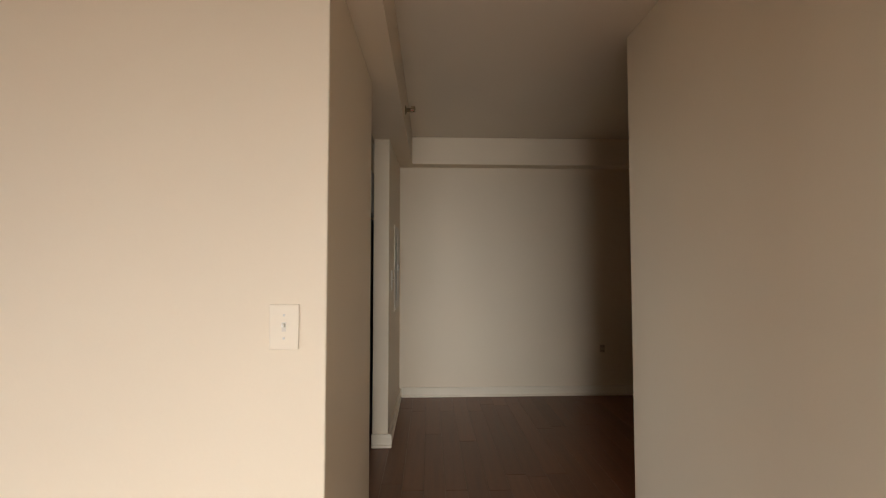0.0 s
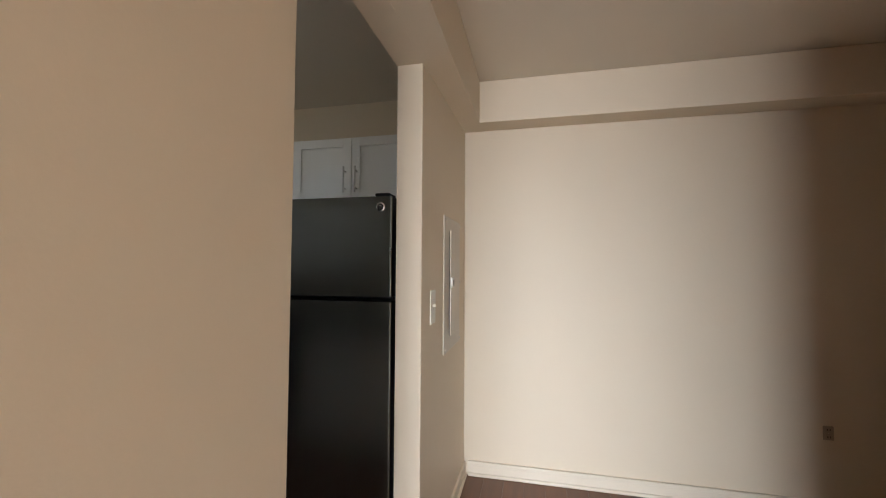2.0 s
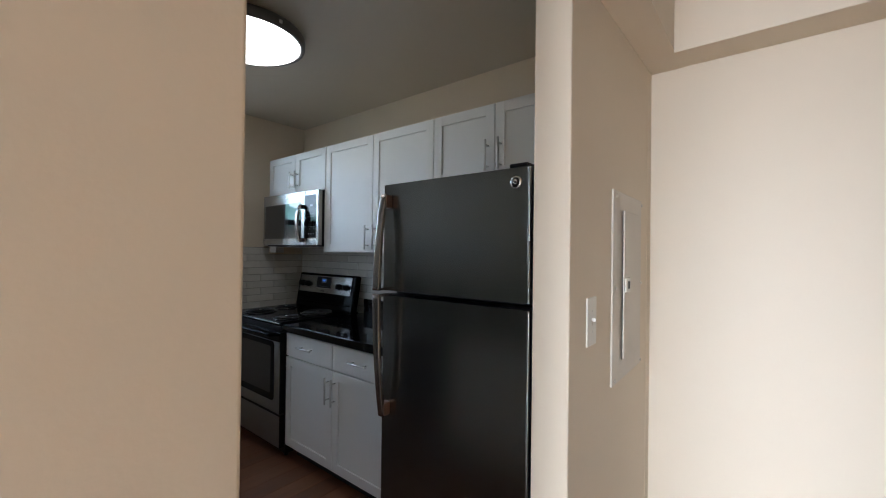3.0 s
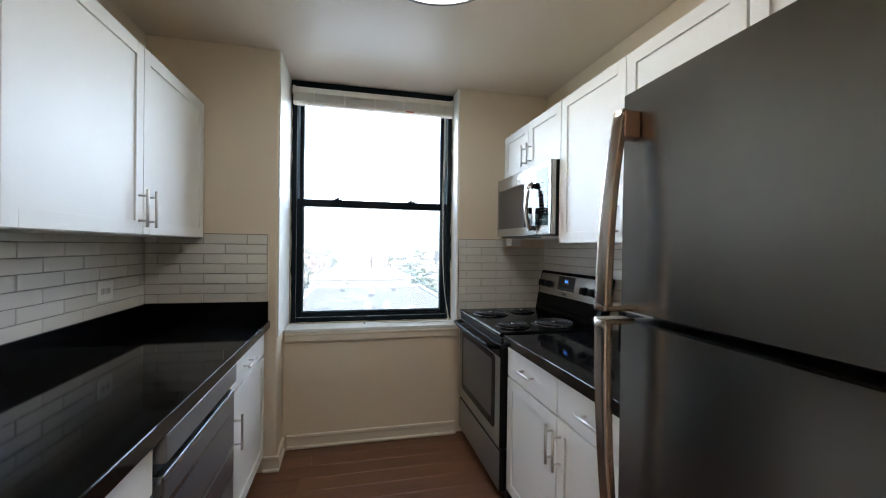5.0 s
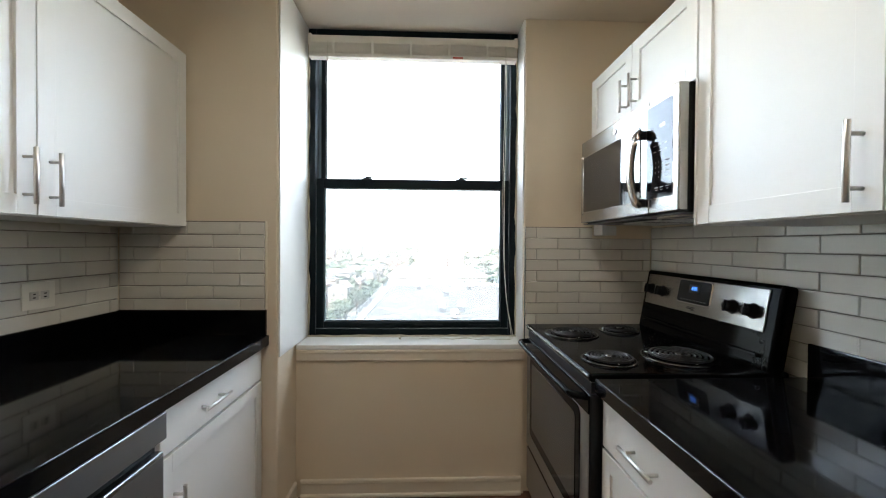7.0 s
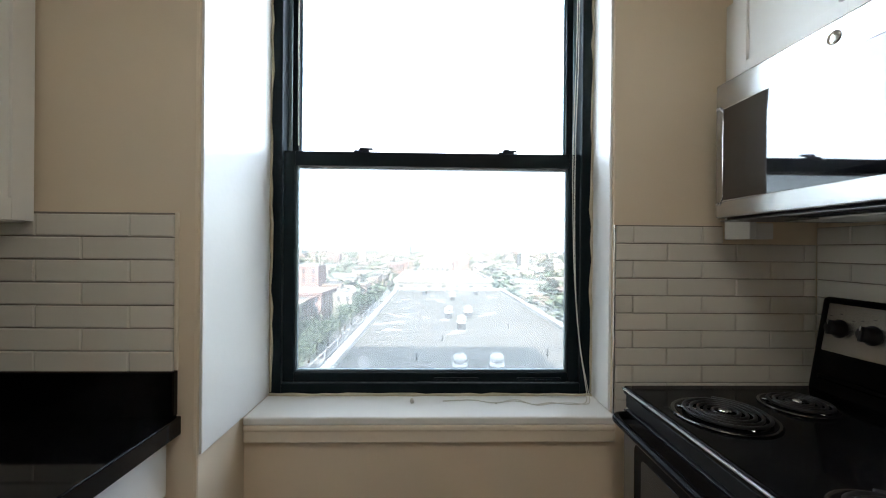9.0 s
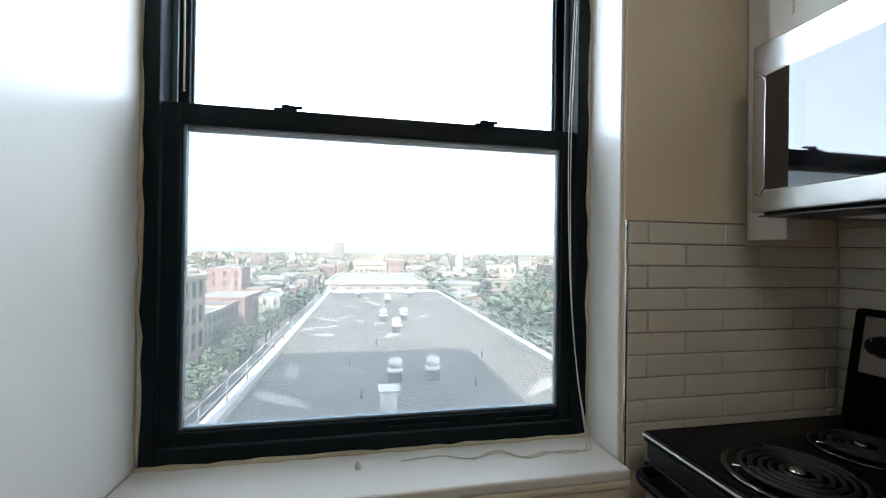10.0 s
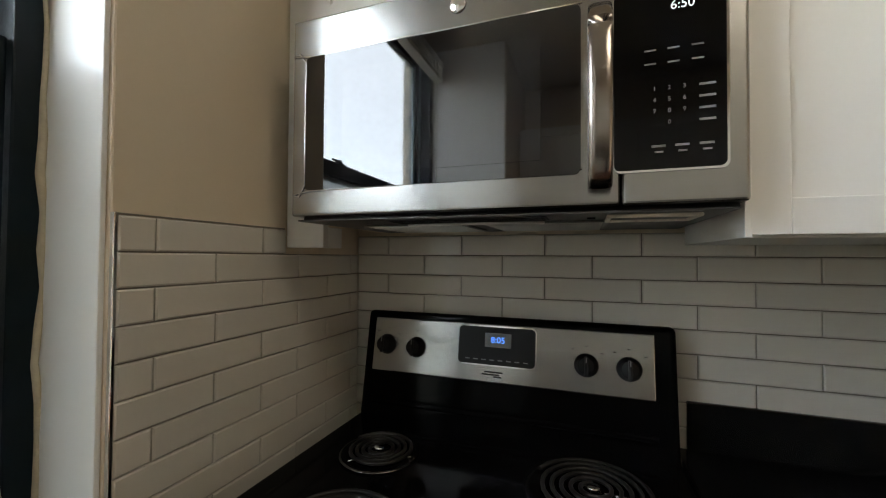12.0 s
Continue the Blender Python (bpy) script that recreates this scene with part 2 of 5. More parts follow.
def mesh_of(name, bm, mat, base=(0, 0, 0)):
    bm.transform(Matrix.Translation(-Vector(base)))
    data = bpy.data.meshes.new(name)
    bm.to_mesh(data)
    bm.free()
    data.materials.append(mat)
    return data


def setting(name, bm, mat, label, category):
    """A piece of the fixed setting."""
    return tagged(new(name, mesh_of(name, bm, mat)), label, category, kind="structure")


BASES = {}


def thing(name, base, label, category, group="", kind=""):
    """An empty at the base of a thing; its parts hang from it."""
    ob = new(name)
    ob.location = base
    ob.empty_display_size = 0.05
    BASES[ob] = Vector(base)
    return tagged(ob, label, category, group, kind)


def part(name, bm, mat, parent, label=""):
    """One mesh under a thing, a part or a piece of the setting; the mesh is given in world metres."""
    base = BASES.get(parent, Vector((0, 0, 0)))
    ob = new(name, mesh_of(name, bm, mat, base))
    ob.parent = parent
    BASES[ob] = base
    return tagged(ob, label)


# ---- large structure ----
CZ = 2.482          # ceiling
XD = 1.76           # dining wall
XK = 1.685          # kitchen wall behind the range
XL = -0.866         # kitchen wall behind the dishwasher run
YP = 0.128          # plane of passage wall and partition
def prism(points, a0, a1, axis="z", bev=0.0):
    """Extrudes an outline between a0 and a1 along an axis; bev rounds the edges along that axis."""
    bm = bmesh.new()
    put = {"z": lambda p, a: (p[0], p[1], a), "x": lambda p, a: (a, p[0], p[1]), "y": lambda p, a: (p[0], a, p[1])}[axis]
    low, high = [bm.verts.new(put(p, a0)) for p in points], [bm.verts.new(put(p, a1)) for p in points]
    bm.faces.new(low[::-1])
    bm.faces.new(high)
    n = len(points)
    for k in range(n):
        bm.faces.new((low[k], low[(k + 1) % n], high[(k + 1) % n], high[k]))
    bmesh.ops.recalc_face_normals(bm, faces=bm.faces[:])
    if bev:
        edges = [e for e in bm.edges if (e.verts[0] in low) != (e.verts[1] in low)]
        bmesh.ops.bevel(bm, geom=edges, offset=bev, segments=3, affect="EDGES", profile=0.5)
    return bm


def rounded_panel(x0, x1, y0, y1, z0, z1, r):
    """A flat panel facing along x whose four corners are rounded by r."""
    ring = []
    for cy, cz, a0 in ((y1 - r, z1 - r, 0), (y0 + r, z1 - r, 90), (y0 + r, z0 + r, 180), (y1 - r, z0 + r, 270)):
        ring += [(cy + r * math.cos(radians(a0 + 15 * k)), cz + r * math.sin(radians(a0 + 15 * k))) for k in range(7)]
    return prism(ring, x0, x1, "x")


floor = setting("floor", box(-6.5, 1.9, -4.4, 3.34, -0.12, -0.012, 0), SUBFLOOR, "dark reddish wooden plank floor through all rooms", "floor")
setting("ceiling", prism([(-6.5, -4.4), (1.9, -4.4), (1.9, 3.34), (-6.5, 3.34)], CZ, CZ + 0.2), CEIL,
        "plain painted ceiling with a soft sheen", "ceiling")
setting("wall_dining", box(XD, XD + 0.14, -4.4, 0.128, -0.01, CZ, 0), WALL, "cream painted dining wall with a ceiling soffit", "wall")
setting("wall_kitchen_range", box(XK, XD + 0.14, 0.128, 3.34, -0.01, CZ, 0), WALL, "cream painted wall behind the range", "wall")
setting("wall_partition", prism([(0.712, YP), (XK, YP), (XK, 0.240), (0.712, 0.240)], -0.01, 2.26, bev=0.005), WALL,
        "short cream partition beside the refrigerator", "wall")
passage = setting("wall_passage", prism([(-1.01, YP), (-0.177, YP), (-0.177, 0.53), (XL, 0.53), (XL, 3.34), (-1.01, 3.34)], -0.01, CZ, bev=0.005), WALL,
        "cream painted wall block between living room and kitchen", "wall")
# end face towards the kitchen: glossy wall paint, whitened for the window's sheen
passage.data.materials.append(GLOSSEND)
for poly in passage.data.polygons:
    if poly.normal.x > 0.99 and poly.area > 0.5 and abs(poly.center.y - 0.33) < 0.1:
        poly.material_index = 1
setting("beam_header", prism([(-1.01, 2.19), (0.71, 2.194), (XD, 2.248), (XD, CZ), (-1.01, CZ)], 0.0, 0.127, "y", 0.004), WALL,
        "cream painted ceiling beam along the passage", "beam")
setting("beam_kitchen", prism([(-0.176, 2.19), (0.71, 2.194), (XK, 2.245), (XK, CZ), (-0.176, CZ)], 0.127, 0.242, "y"), WALL,
        "cream painted header over the kitchen opening", "beam")
setting("soffit_dining", prism([(1.53, 2.226), (XD, 2.250), (XD, CZ), (1.53, CZ)], -4.4, 0.0, "y", 0.005), WALL,
        "cream painted soffit along the dining wall", "beam")
# jog from x -2.6 to -1.56 is unseen, added to shade the dining wall
setting("wall_passage_south", prism([(-2.6, -0.97), (-1.56, -0.97), (-1.56, -1.199), (-0.133, -1.199), (-0.133, -1.33), (-2.47, -1.33), (-2.47, -4.28), (-2.6, -4.28)], -0.01, CZ, bev=0.005), WALL,
        "cream painted wall along the passage with an added jog out of view", "wall")
setting("wall_dining_south", box(-6.3, 1.9, -4.4, -4.28, -0.01, CZ, 0), WALL, "cream painted end wall of the dining area", "wall")
wall_n = bmesh.new()
for q in ((-6.3, -4.2, 0, CZ), (-2.7, -1.01, 0, CZ), (-4.2, -2.7, 0, 0.5), (-4.2, -2.7, 2.38, CZ)):
    box(q[0], q[1], 3.22, 3.34, q[2] - 0.01, q[3], 0, bm=wall_n)
setting("wall_living_north", wall_n, WALL, "cream painted end wall of the living room", "wall")
wall_w = bmesh.new()
for q in ((-4.4, -1.4, 0, CZ), (0.9, 3.34, 0, CZ), (-1.4, 0.9, 0, 0.5), (-1.4, 0.9, 2.38, CZ)):
    box(-6.45, -6.3, q[0], q[1], q[2] - 0.01, q[3], 0, bm=wall_w)
setting("wall_living_west", wall_w, WALL, "cream painted wall with the living room window", "wall")

# window wall of the kitchen
setting("wall_window_pier", box(XL, -0.176, 2.735, 3.34, -0.01, CZ, 0.008), WALL, "cream painted pier beside the kitchen window", "wall")
setting("wall_window_right", box(0.998, XK, 3.006, 3.34, -0.01, CZ, 0.004), WALL, "cream painted wall between window and range", "wall")
setting("wall_window_apron", box(-0.176, 0.998, 2.985, 3.34, -0.01, 0.762, 0), WALL, "cream painted wall below the kitchen window", "wall")
setting("jamb_left", box(-0.1755, -0.168, 2.742, 3.16, 0.79, CZ - 0.001, 0.002), JAMB, "gloss white window reveal", "trim")
setting("jamb_right", box(0.989, 0.9975, 3.012, 3.16, 0.79, CZ - 0.001, 0.002), JAMB, "gloss white window reveal", "trim")

sill = thing("window_sill", (0.41, 3.05, 0.762), "gloss white window sill with worn edge and caulk", "window sill", kind="structure")
part("sill_board", box(-0.172, 0.996, 2.965, 3.17, 0.762, 0.788, 0.006, 3), JAMB, sill)
part("apron_board", box(-0.172, 0.996, 2.969, 2.985, 0.705, 0.760, 0.004), TRIM, sill)
part("apron_bead", box(-0.172, 0.996, 2.964, 2.985, 0.742, 0.762, 0.007, 3), TRIM, sill)


def skirting(name, x0, y0, x1, y1, nx, ny, h=0.095):
    """Baseboard with a moulded top and a shoe strip, along a wall whose outward side is (nx, ny)."""
    root = thing(name, (x0, y0, 0), "cream painted baseboard with shoe moulding", "baseboard", kind="structure")
    for title, d, z0, z1, bev in (("board", 0.012, 0.0, h - 0.02, 0.002), ("cap", 0.017, h - 0.024, h, 0.006), ("shoe", 0.024, 0.0, 0.022, 0.009)):
        xs, ys = sorted((x0, x1)), sorted((y0, y1))
        if nx:
            xs = sorted((x0, x0 + nx * d))
        else:
            ys = sorted((y0, y0 + ny * d))
        part(title, box(xs[0], xs[1], ys[0], ys[1], z0, z1, bev, 3), TRIM, root)
    return root


skirting("baseboard_window", -0.151, 2.985, 0.985, 2.985, 0, -1)
skirting("baseboard_pier_side", -0.176, 2.735, -0.176, 2.961, 1, 0)
skirting("baseboard_pier", -0.245, 2.735, -0.152, 2.735, 0, -1)
skirting("baseboard_dining", XD, -4.28, XD, 0.103, -1, 0)
skirting("baseboard_partition", 0.712, YP, XD - 0.025, YP, 0, -1)
skirting("baseboard_partition_end", 0.712, 0.103, 0.712, 0.245, -1, 0)
skirting("baseboard_passage", -0.986, YP, -0.177, YP, 0, -1)
skirting("baseboard_living", -1.01, 0.103, -1.01, 3.22, -1, 0)
skirting("baseboard_south", -1.56, -1.199, -0.133, -1.199, 0, 1)

# ---- kitchen window ----
WX0, WX1, WZ0, WZ1 = -0.167, 0.988, 0.80, 2.478
win = thing("window_1", (0.41, 3.2, 0.79), "dark painted double-hung window with dusty panes, the lower one dimmed", "window", kind="structure")
part("frame_left", box(WX0, WX0 + 0.040, 3.150, 3.275, WZ0 - 0.013, WZ1, 0.003), FRAME, win)
part("frame_right", box(WX1 - 0.040, WX1, 3.150, 3.275, WZ0 - 0.013, WZ1, 0.003), FRAME, win)
part("frame_head", box(WX0 + 0.041, WX1 - 0.041, 3.150, 3.275, WZ1 - 0.055, WZ1, 0.003), FRAME, win)
part("frame_foot", box(WX0 + 0.041, WX1 - 0.041, 3.150, 3.275, WZ0 - 0.012, WZ0 + 0.03, 0.003), FRAME, win)
part("parting_strip", box(WX0 + 0.041, WX0 + 0.054, 3.205, 3.213, 1.66, WZ1 - 0.056, 0.001), FRAMEGREY, win)
part("parting_strip", box(WX1 - 0.054, WX1 - 0.041, 3.205, 3.213, 1.66, WZ1 - 0.056, 0.001), FRAMEGREY, win)


def sash(name, y0, y1, z0, z1, stile, low, high, stop):
    """A sash with stiles, rails, glazing stops and its pane."""
    x0, x1 = WX0 + 0.042, WX1 - 0.042
    s = part(name, box(x0, x0 + stile, y0, y1, z0, z1, 0.004), FRAME, win)
    part("stile", box(x1 - stile, x1, y0, y1, z0, z1, 0.004), FRAME, s)
    part("bottom_rail", box(x0 + stile, x1 - stile, y0, y1, z0, z0 + low, 0.004), FRAME, s)
    part("top_rail", box(x0 + stile, x1 - stile, y0, y1, z1 - high, z1, 0.004), FRAME, s)
    if stop:
        ym = 0.5 * (y0 + y1)
        part("glazing_stop", box(x0 + stile, x0 + stile + stop, ym - 0.008, ym + 0.010, z0 + low, z1 - high, 0.002), FRAMEGREY, s)
        part("glazing_stop", box(x1 - stile - stop, x1 - stile, ym - 0.008, ym + 0.010, z0 + low, z1 - high, 0.002), FRAMEGREY, s)
        part("glazing_stop", box(x0 + stile + stop, x1 - stile - stop, ym - 0.008, ym + 0.010, z0 + low, z0 + low + stop, 0.002), FRAMEGREY, s)
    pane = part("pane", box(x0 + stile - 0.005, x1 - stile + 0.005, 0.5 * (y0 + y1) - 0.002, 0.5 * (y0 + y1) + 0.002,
                            z0 + low - 0.005, z1 - high + 0.005, 0), GLASS if name == "lower_sash" else CLEARGLASS, s, "tinted window pane with a dust film")
    pane.visible_shadow = False
    return s


sash("lower_sash", 3.160, 3.200, 0.832, 1.662, 0.040, 0.034, 0.052, 0.008)
sash("upper_sash", 3.216, 3.256, 1.615, WZ1 - 0.057, 0.036, 0.045, 0.045, 0.006)
for lx in (0.15, 0.677):
    lock = part("sash_lock", box(lx - 0.028, lx + 0.028, 3.166, 3.192, 1.6625, 1.669, 0.002), FRAME, win)
    part("lock_cam", lathe([(0.0, 0.0), (0.013, 0.0), (0.012, 0.010), (0.0, 0.012)], (lx, 3.18, 1.669), sides=16), FRAME, lock)
    part("lock_lever", box(lx + 0.002, lx + 0.040, 3.174, 3.184, 1.672, 1.679, 0.002), FRAME, lock)
for lx in (0.42, 0.72):
    part("sash_lift", box(lx, lx + 0.16, 3.152, 3.161, 0.842, 0.850, 0.002), FRAME, win)
for side in (WX0 - 0.001, WX1 - 0.006):
    rough = bmesh.new()
    random.seed(5)
    tube([(side + 0.004 + random.uniform(-0.004, 0.004), 3.150, 0.80 + k * 0.06) for k in range(28)],
         [random.uniform(0.003, 0.007) for k in range(28)], 6, bm=rough)
    part("caulk_bead", rough, CAULK, win, "uneven old caulk")
random.seed(6)
part("caulk_bead", tube([(WX0 + k * 0.0398, 3.147 + random.uniform(-0.003, 0.003), 0.790) for k in range(30)],
                        [random.uniform(0.004, 0.009) for k in range(30)], 6), CAULK, win, "uneven old caulk")

# blind drawn up at the head of the window
blind = thing("window_blind", (0.41, 3.11, 2.29), "cream slatted blind drawn up under the window head", "blind")
part("headrail", box(-0.150, 0.972, 3.085, 3.135, 2.372, 2.412, 0.003), BLIND, blind)
for k in range(13):
    random.seed(k)
    part("slat", box(-0.146, 0.968, 3.083 + random.uniform(0, 0.004), 3.131, 2.318 + k * 0.0041, 2.3208 + k * 0.0041, 0.0008, 1), BLIND, blind)
part("bottom_rail", box(-0.147, 0.969, 3.082, 3.132, 2.297, 2.316, 0.004), BLIND, blind)
for k in range(5):
    x = -0.02 + k * 0.205
    part("ladder_tape", box(x, x + 0.012, 3.080, 3.0825, 2.300, 2.385, 0.0008, 1), PLASTIC, blind)
for x in (-0.150, 0.955):
    part("end_bracket", box(x, x + 0.017, 3.080, 3.138, 2.366, 2.418, 0.002), BLIND, blind)
part("warning_tag", box(0.62, 0.675, 3.0795, 3.082, 2.300, 2.309, 0.0005, 1), RED, blind, "small red tag")
part("tilt_wand", tube([(-0.045, 3.075, 2.375), (-0.047, 3.077, 2.0), (-0.046, 3.08, 1.66)], 0.0022, 6), CORD, blind)
cordpts = [(0.905, 3.078, 2.375), (0.907, 3.10, 2.0), (0.905, 3.12, 1.65), (0.909, 3.12, 1.35), (0.915, 3.11, 1.15), (0.928, 3.10, 0.98),
           (0.945, 3.10, 0.87), (0.950, 3.09, 0.81), (0.935, 3.07, 0.7905), (0.88, 3.06, 0.7905), (0.82, 3.075, 0.7905), (0.76, 3.06, 0.7905),
           (0.70, 3.09, 0.7905), (0.62, 3.075, 0.7905), (0.55, 3.10, 0.7905), (0.45, 3.09, 0.7905)]


def smooth_line(points, steps=6):
    """A line through points, rounded by Catmull-Rom steps."""
    pts = [Vector(p) for p in points]
    out = []
    for i in range(len(pts) - 1):
        a, b, c, d = pts[max(i - 1, 0)], pts[i], pts[i + 1], pts[min(i + 2, len(pts) - 1)]
        for s in range(steps):
            u = s / steps
            out.append(0.5 * (2 * b + (c - a) * u + (2 * a - 5 * b + 4 * c - d) * u * u + (3 * b - a - 3 * c + d) * u ** 3))
    return out + [pts[-1]]


part("pull_cord", tube(smooth_line(cordpts), 0.0016, 5), CORD, blind, "thin cream pull cord")
part("pull_cord", tube(smooth_line([(p[0] + 0.006 + 0.004 * math.sin(i), p[1] + (0.004 if p[2] > 0.8 else 0.012 * math.cos(2.1 * i)), p[2])
                                    for i, p in enumerate(cordpts[:-2])]), 0.0016, 5), CORD, blind, "thin cream pull cord")
knot = bmesh.new()
lathe([(0, 0), (0.006, 0.002), (0.008, 0.009), (0.004, 0.017), (0, 0.019)], (0.345, 3.075, 0.788), sides=12, bm=knot)
tagged(new("cord_end", mesh_of("cord_end", knot, CORD)), "small cream cord tassel lying on the window sill", "cord end")

# ---- kitchen cabinets ----
def bar_handle(parent, x, y, z, n, length=0.15, upright=True):
    """Bar pull on a front at x that faces n (+1 or -1 along x)."""
    h = part("handle", bmesh.new(), NICKEL, parent, "brushed nickel bar handle")
    bm = bmesh.new()
    off = x + n * 0.032
    a = Vector((0, 0, length / 2)) if upright else Vector((0, length / 2, 0))
    c = Vector((off, y, z))
    tube([c - a, c - a * 0.99, c + a * 0.99, c + a], [0.0050, 0.0058, 0.0058, 0.0050], 12, bm=bm)
    for s in (-0.66, 0.66):
        p = c + a * s
        tube([(x, p.y, p.z), (off, p.y, p.z)], 0.0045, 10, bm=bm)
    bm.transform(Matrix.Translation(-BASES[parent]))
    bm.to_mesh(h.data)
    bm.free()
    return h


def shaker_door(name, x, n, y0, y1, z0, z1, parent, rail=0.052):
    """A framed front whose face lies at x and looks along n; a flat drawer front where rail is 0."""
    t = 0.020
    xa, xb = sorted((x, x - n * t))
    if not rail:
        return part(name, box(xa, xb, y0, y1, z0, z1, 0.004), CAB, parent)
    pa, pb = sorted((x - n * 0.008, x - n * t))
    leaf = part(name, box(pa, pb, y0 + rail - 0.004, y1 - rail + 0.004, z0 + rail - 0.004, z1 - rail + 0.004, 0.001, 1), CAB, parent)
    for a, b in ((y0, y0 + rail), (y1 - rail, y1)):
        part("stile", box(xa, xb, a, b, z0, z1, 0.0012), CAB, leaf)
    for a, b in ((z0, z0 + rail), (z1 - rail, z1)):
        part("rail", box(xa, xb, y0 + rail, y1 - rail, a, b, 0.0008), CAB, leaf)
    return leaf


def wall_cabinet(x_back, x_front, n, y0, y1, z0, z1, handles, label, group):
    """An upper unit: carcass and two doors; handles lists (y, z, length)."""
    root = thing("wall_cabinet", (x_back, 0.5 * (y0 + y1), z0), label, "cabinet", group)
    xa, xb = sorted((x_back, x_front - n * 0.022))
    part("body", box(xa, xb, y0 + 0.001, y1 - 0.001, z0 - 0.004, z1, 0.002), CAB, root)
    mid = 0.5 * (y0 + y1)
    for a, b, hy in ((y0 + 0.0025, mid - 0.002, mid - 0.036), (mid + 0.002, y1 - 0.0025, mid + 0.036)):
        d = shaker_door("door", x_front, n, a, b, z0, z1, root)
        bar_handle(d, x_front, hy, handles[0], n, handles[1])
    return root


ZB, ZT = 1.368, 2.112
U = "white upper kitchen cabinets"
wall_cabinet(XK, 1.305, -1, 1.126, 2.118, ZB, ZT, (1.463, 0.155), "white two-door upper cabinet with nickel bar handles", U)
wall_cabinet(XK, 1.305, -1, 2.122, 2.898, 1.812, ZT, (1.912, 0.13), "short white two-door cabinet above the microwave", U)
wall_cabinet(XK, 1.305, -1, 0.345, 1.122, 1.745, ZT, (1.855, 0.155), "short white two-door cabinet above the refrigerator", U)
wall_cabinet(XL, -0.568, 1, 1.398, 2.728, ZB + 0.005, ZT + 0.01, (1.475, 0.15), "white two-door upper cabinet with nickel bar handles", U)
wall_cabinet(XL, -0.568, 1, 0.540, 1.394, ZB + 0.005, ZT + 0.01, (1.475, 0.15), "white two-door upper cabinet beside the passage wall", U)
fill = thing("filler_panel", (1.376, 2.95, 1.345), "white filler panel between microwave cabinet and wall", "filler panel")
part("board", box(1.366, 1.386, 2.899, 3.003, 1.352, ZT, 0.002), CAB, fill)
part("bracket_foot", box(1.3865, 1.44, 2.8995, 2.93, 1.352, 1.40, 0.002), CAB, fill)
spacer = thing("filler_panel", (1.31, 2.121, 1.36), "white end panel beside the microwave", "filler panel")
part("board", box(1.30, XK - 0.012, 2.112, 2.121, 1.364, 1.81, 0.001), CAB, spacer)


def base_cabinet(x_back, x_front, n, y0, y1, fronts, label, group):
    """A lower unit with toe kick; fronts lists (kind, y0, y1, z0, z1, handle y, handle z, upright)."""
    root = thing("base_cabinet", (0.5 * (x_back + x_front), 0.5 * (y0 + y1), 0), label, "cabinet", group)
    xa, xb = sorted((x_back, x_front - n * 0.022))
    part("body", box(xa, xb, y0 + 0.001, y1 - 0.001, 0.10, 0.842, 0.002), CAB, root)
    ta, tb = sorted((x_back, x_front - n * 0.09))
    part("toe_kick", box(ta, tb, y0 + 0.001, y1 - 0.001, 0.0, 0.0995, 0), DARK, root)
    for kind, a, b, c, d, hy, hz, up in fronts:
        f = shaker_door(kind, x_front, n, a, b, c, d, root, 0.0 if kind == "drawer" else 0.052)
        bar_handle(f, x_front, hy, hz, n, 0.155, up)
    return root


B = "white lower kitchen cabinets"
YM = 1.638
base_cabinet(XK, 1.032, -1, 1.126, 2.138,
             [("drawer", YM + 0.003, 2.134, 0.688, 0.835, 1.895, 0.765, False), ("drawer", 1.13, YM - 0.003, 0.688, 0.835, 1.395, 0.765, False),
              ("door", YM + 0.003, 2.134, 0.105, 0.680, 1.667, 0.565, True), ("door", 1.13, YM - 0.003, 0.105, 0.680, 1.609, 0.565, True)],
             "white base cabinet with two drawers and two doors", B)
base_cabinet(XL, -0.240, 1, 2.052, 2.728,
             [("drawer", 2.056, 2.722, 0.700, 0.835, 2.31, 0.768, False), ("door", 2.056, 2.722, 0.105, 0.692, 2.115, 0.52, True)],
             "white base cabinet with one drawer and one door", B)
base_cabinet(XL, -0.240, 1, 0.540, 1.392,
             [("drawer", 0.544, 1.388, 0.700, 0.835, 0.96, 0.765, False), ("door", 0.544, 1.388, 0.105, 0.692, 1.30, 0.52, True)],
             "white base cabinet beside the dishwasher", B)

# worktops with upstands
topl = thing("worktop", (-0.5, 1.6, 0.845), "polished black stone worktop with upstand", "worktop", "black stone worktops")
part("slab", box(XL, -0.212, 0.535, 2.733, 0.846, 0.893, 0.004, 3), STONE, topl)
part("upstand", box(XL, XL + 0.020, 0.535, 2.714, 0.8935, 1.004, 0.003), STONE, topl)
part("upstand", box(XL, -0.222, 2.715, 2.734, 0.8935, 1.006, 0.003), STONE, topl)
topr = thing("worktop", (1.34, 1.63, 0.845), "polished black stone worktop with upstand", "worktop", "black stone worktops")
part("slab", box(1.008, XK, 1.05, 2.140, 0.846, 0.893, 0.004, 3), STONE, topr)
part("upstand", box(XK - 0.020, XK, 1.05, 2.119, 0.8935, 1.004, 0.003), STONE, topr)

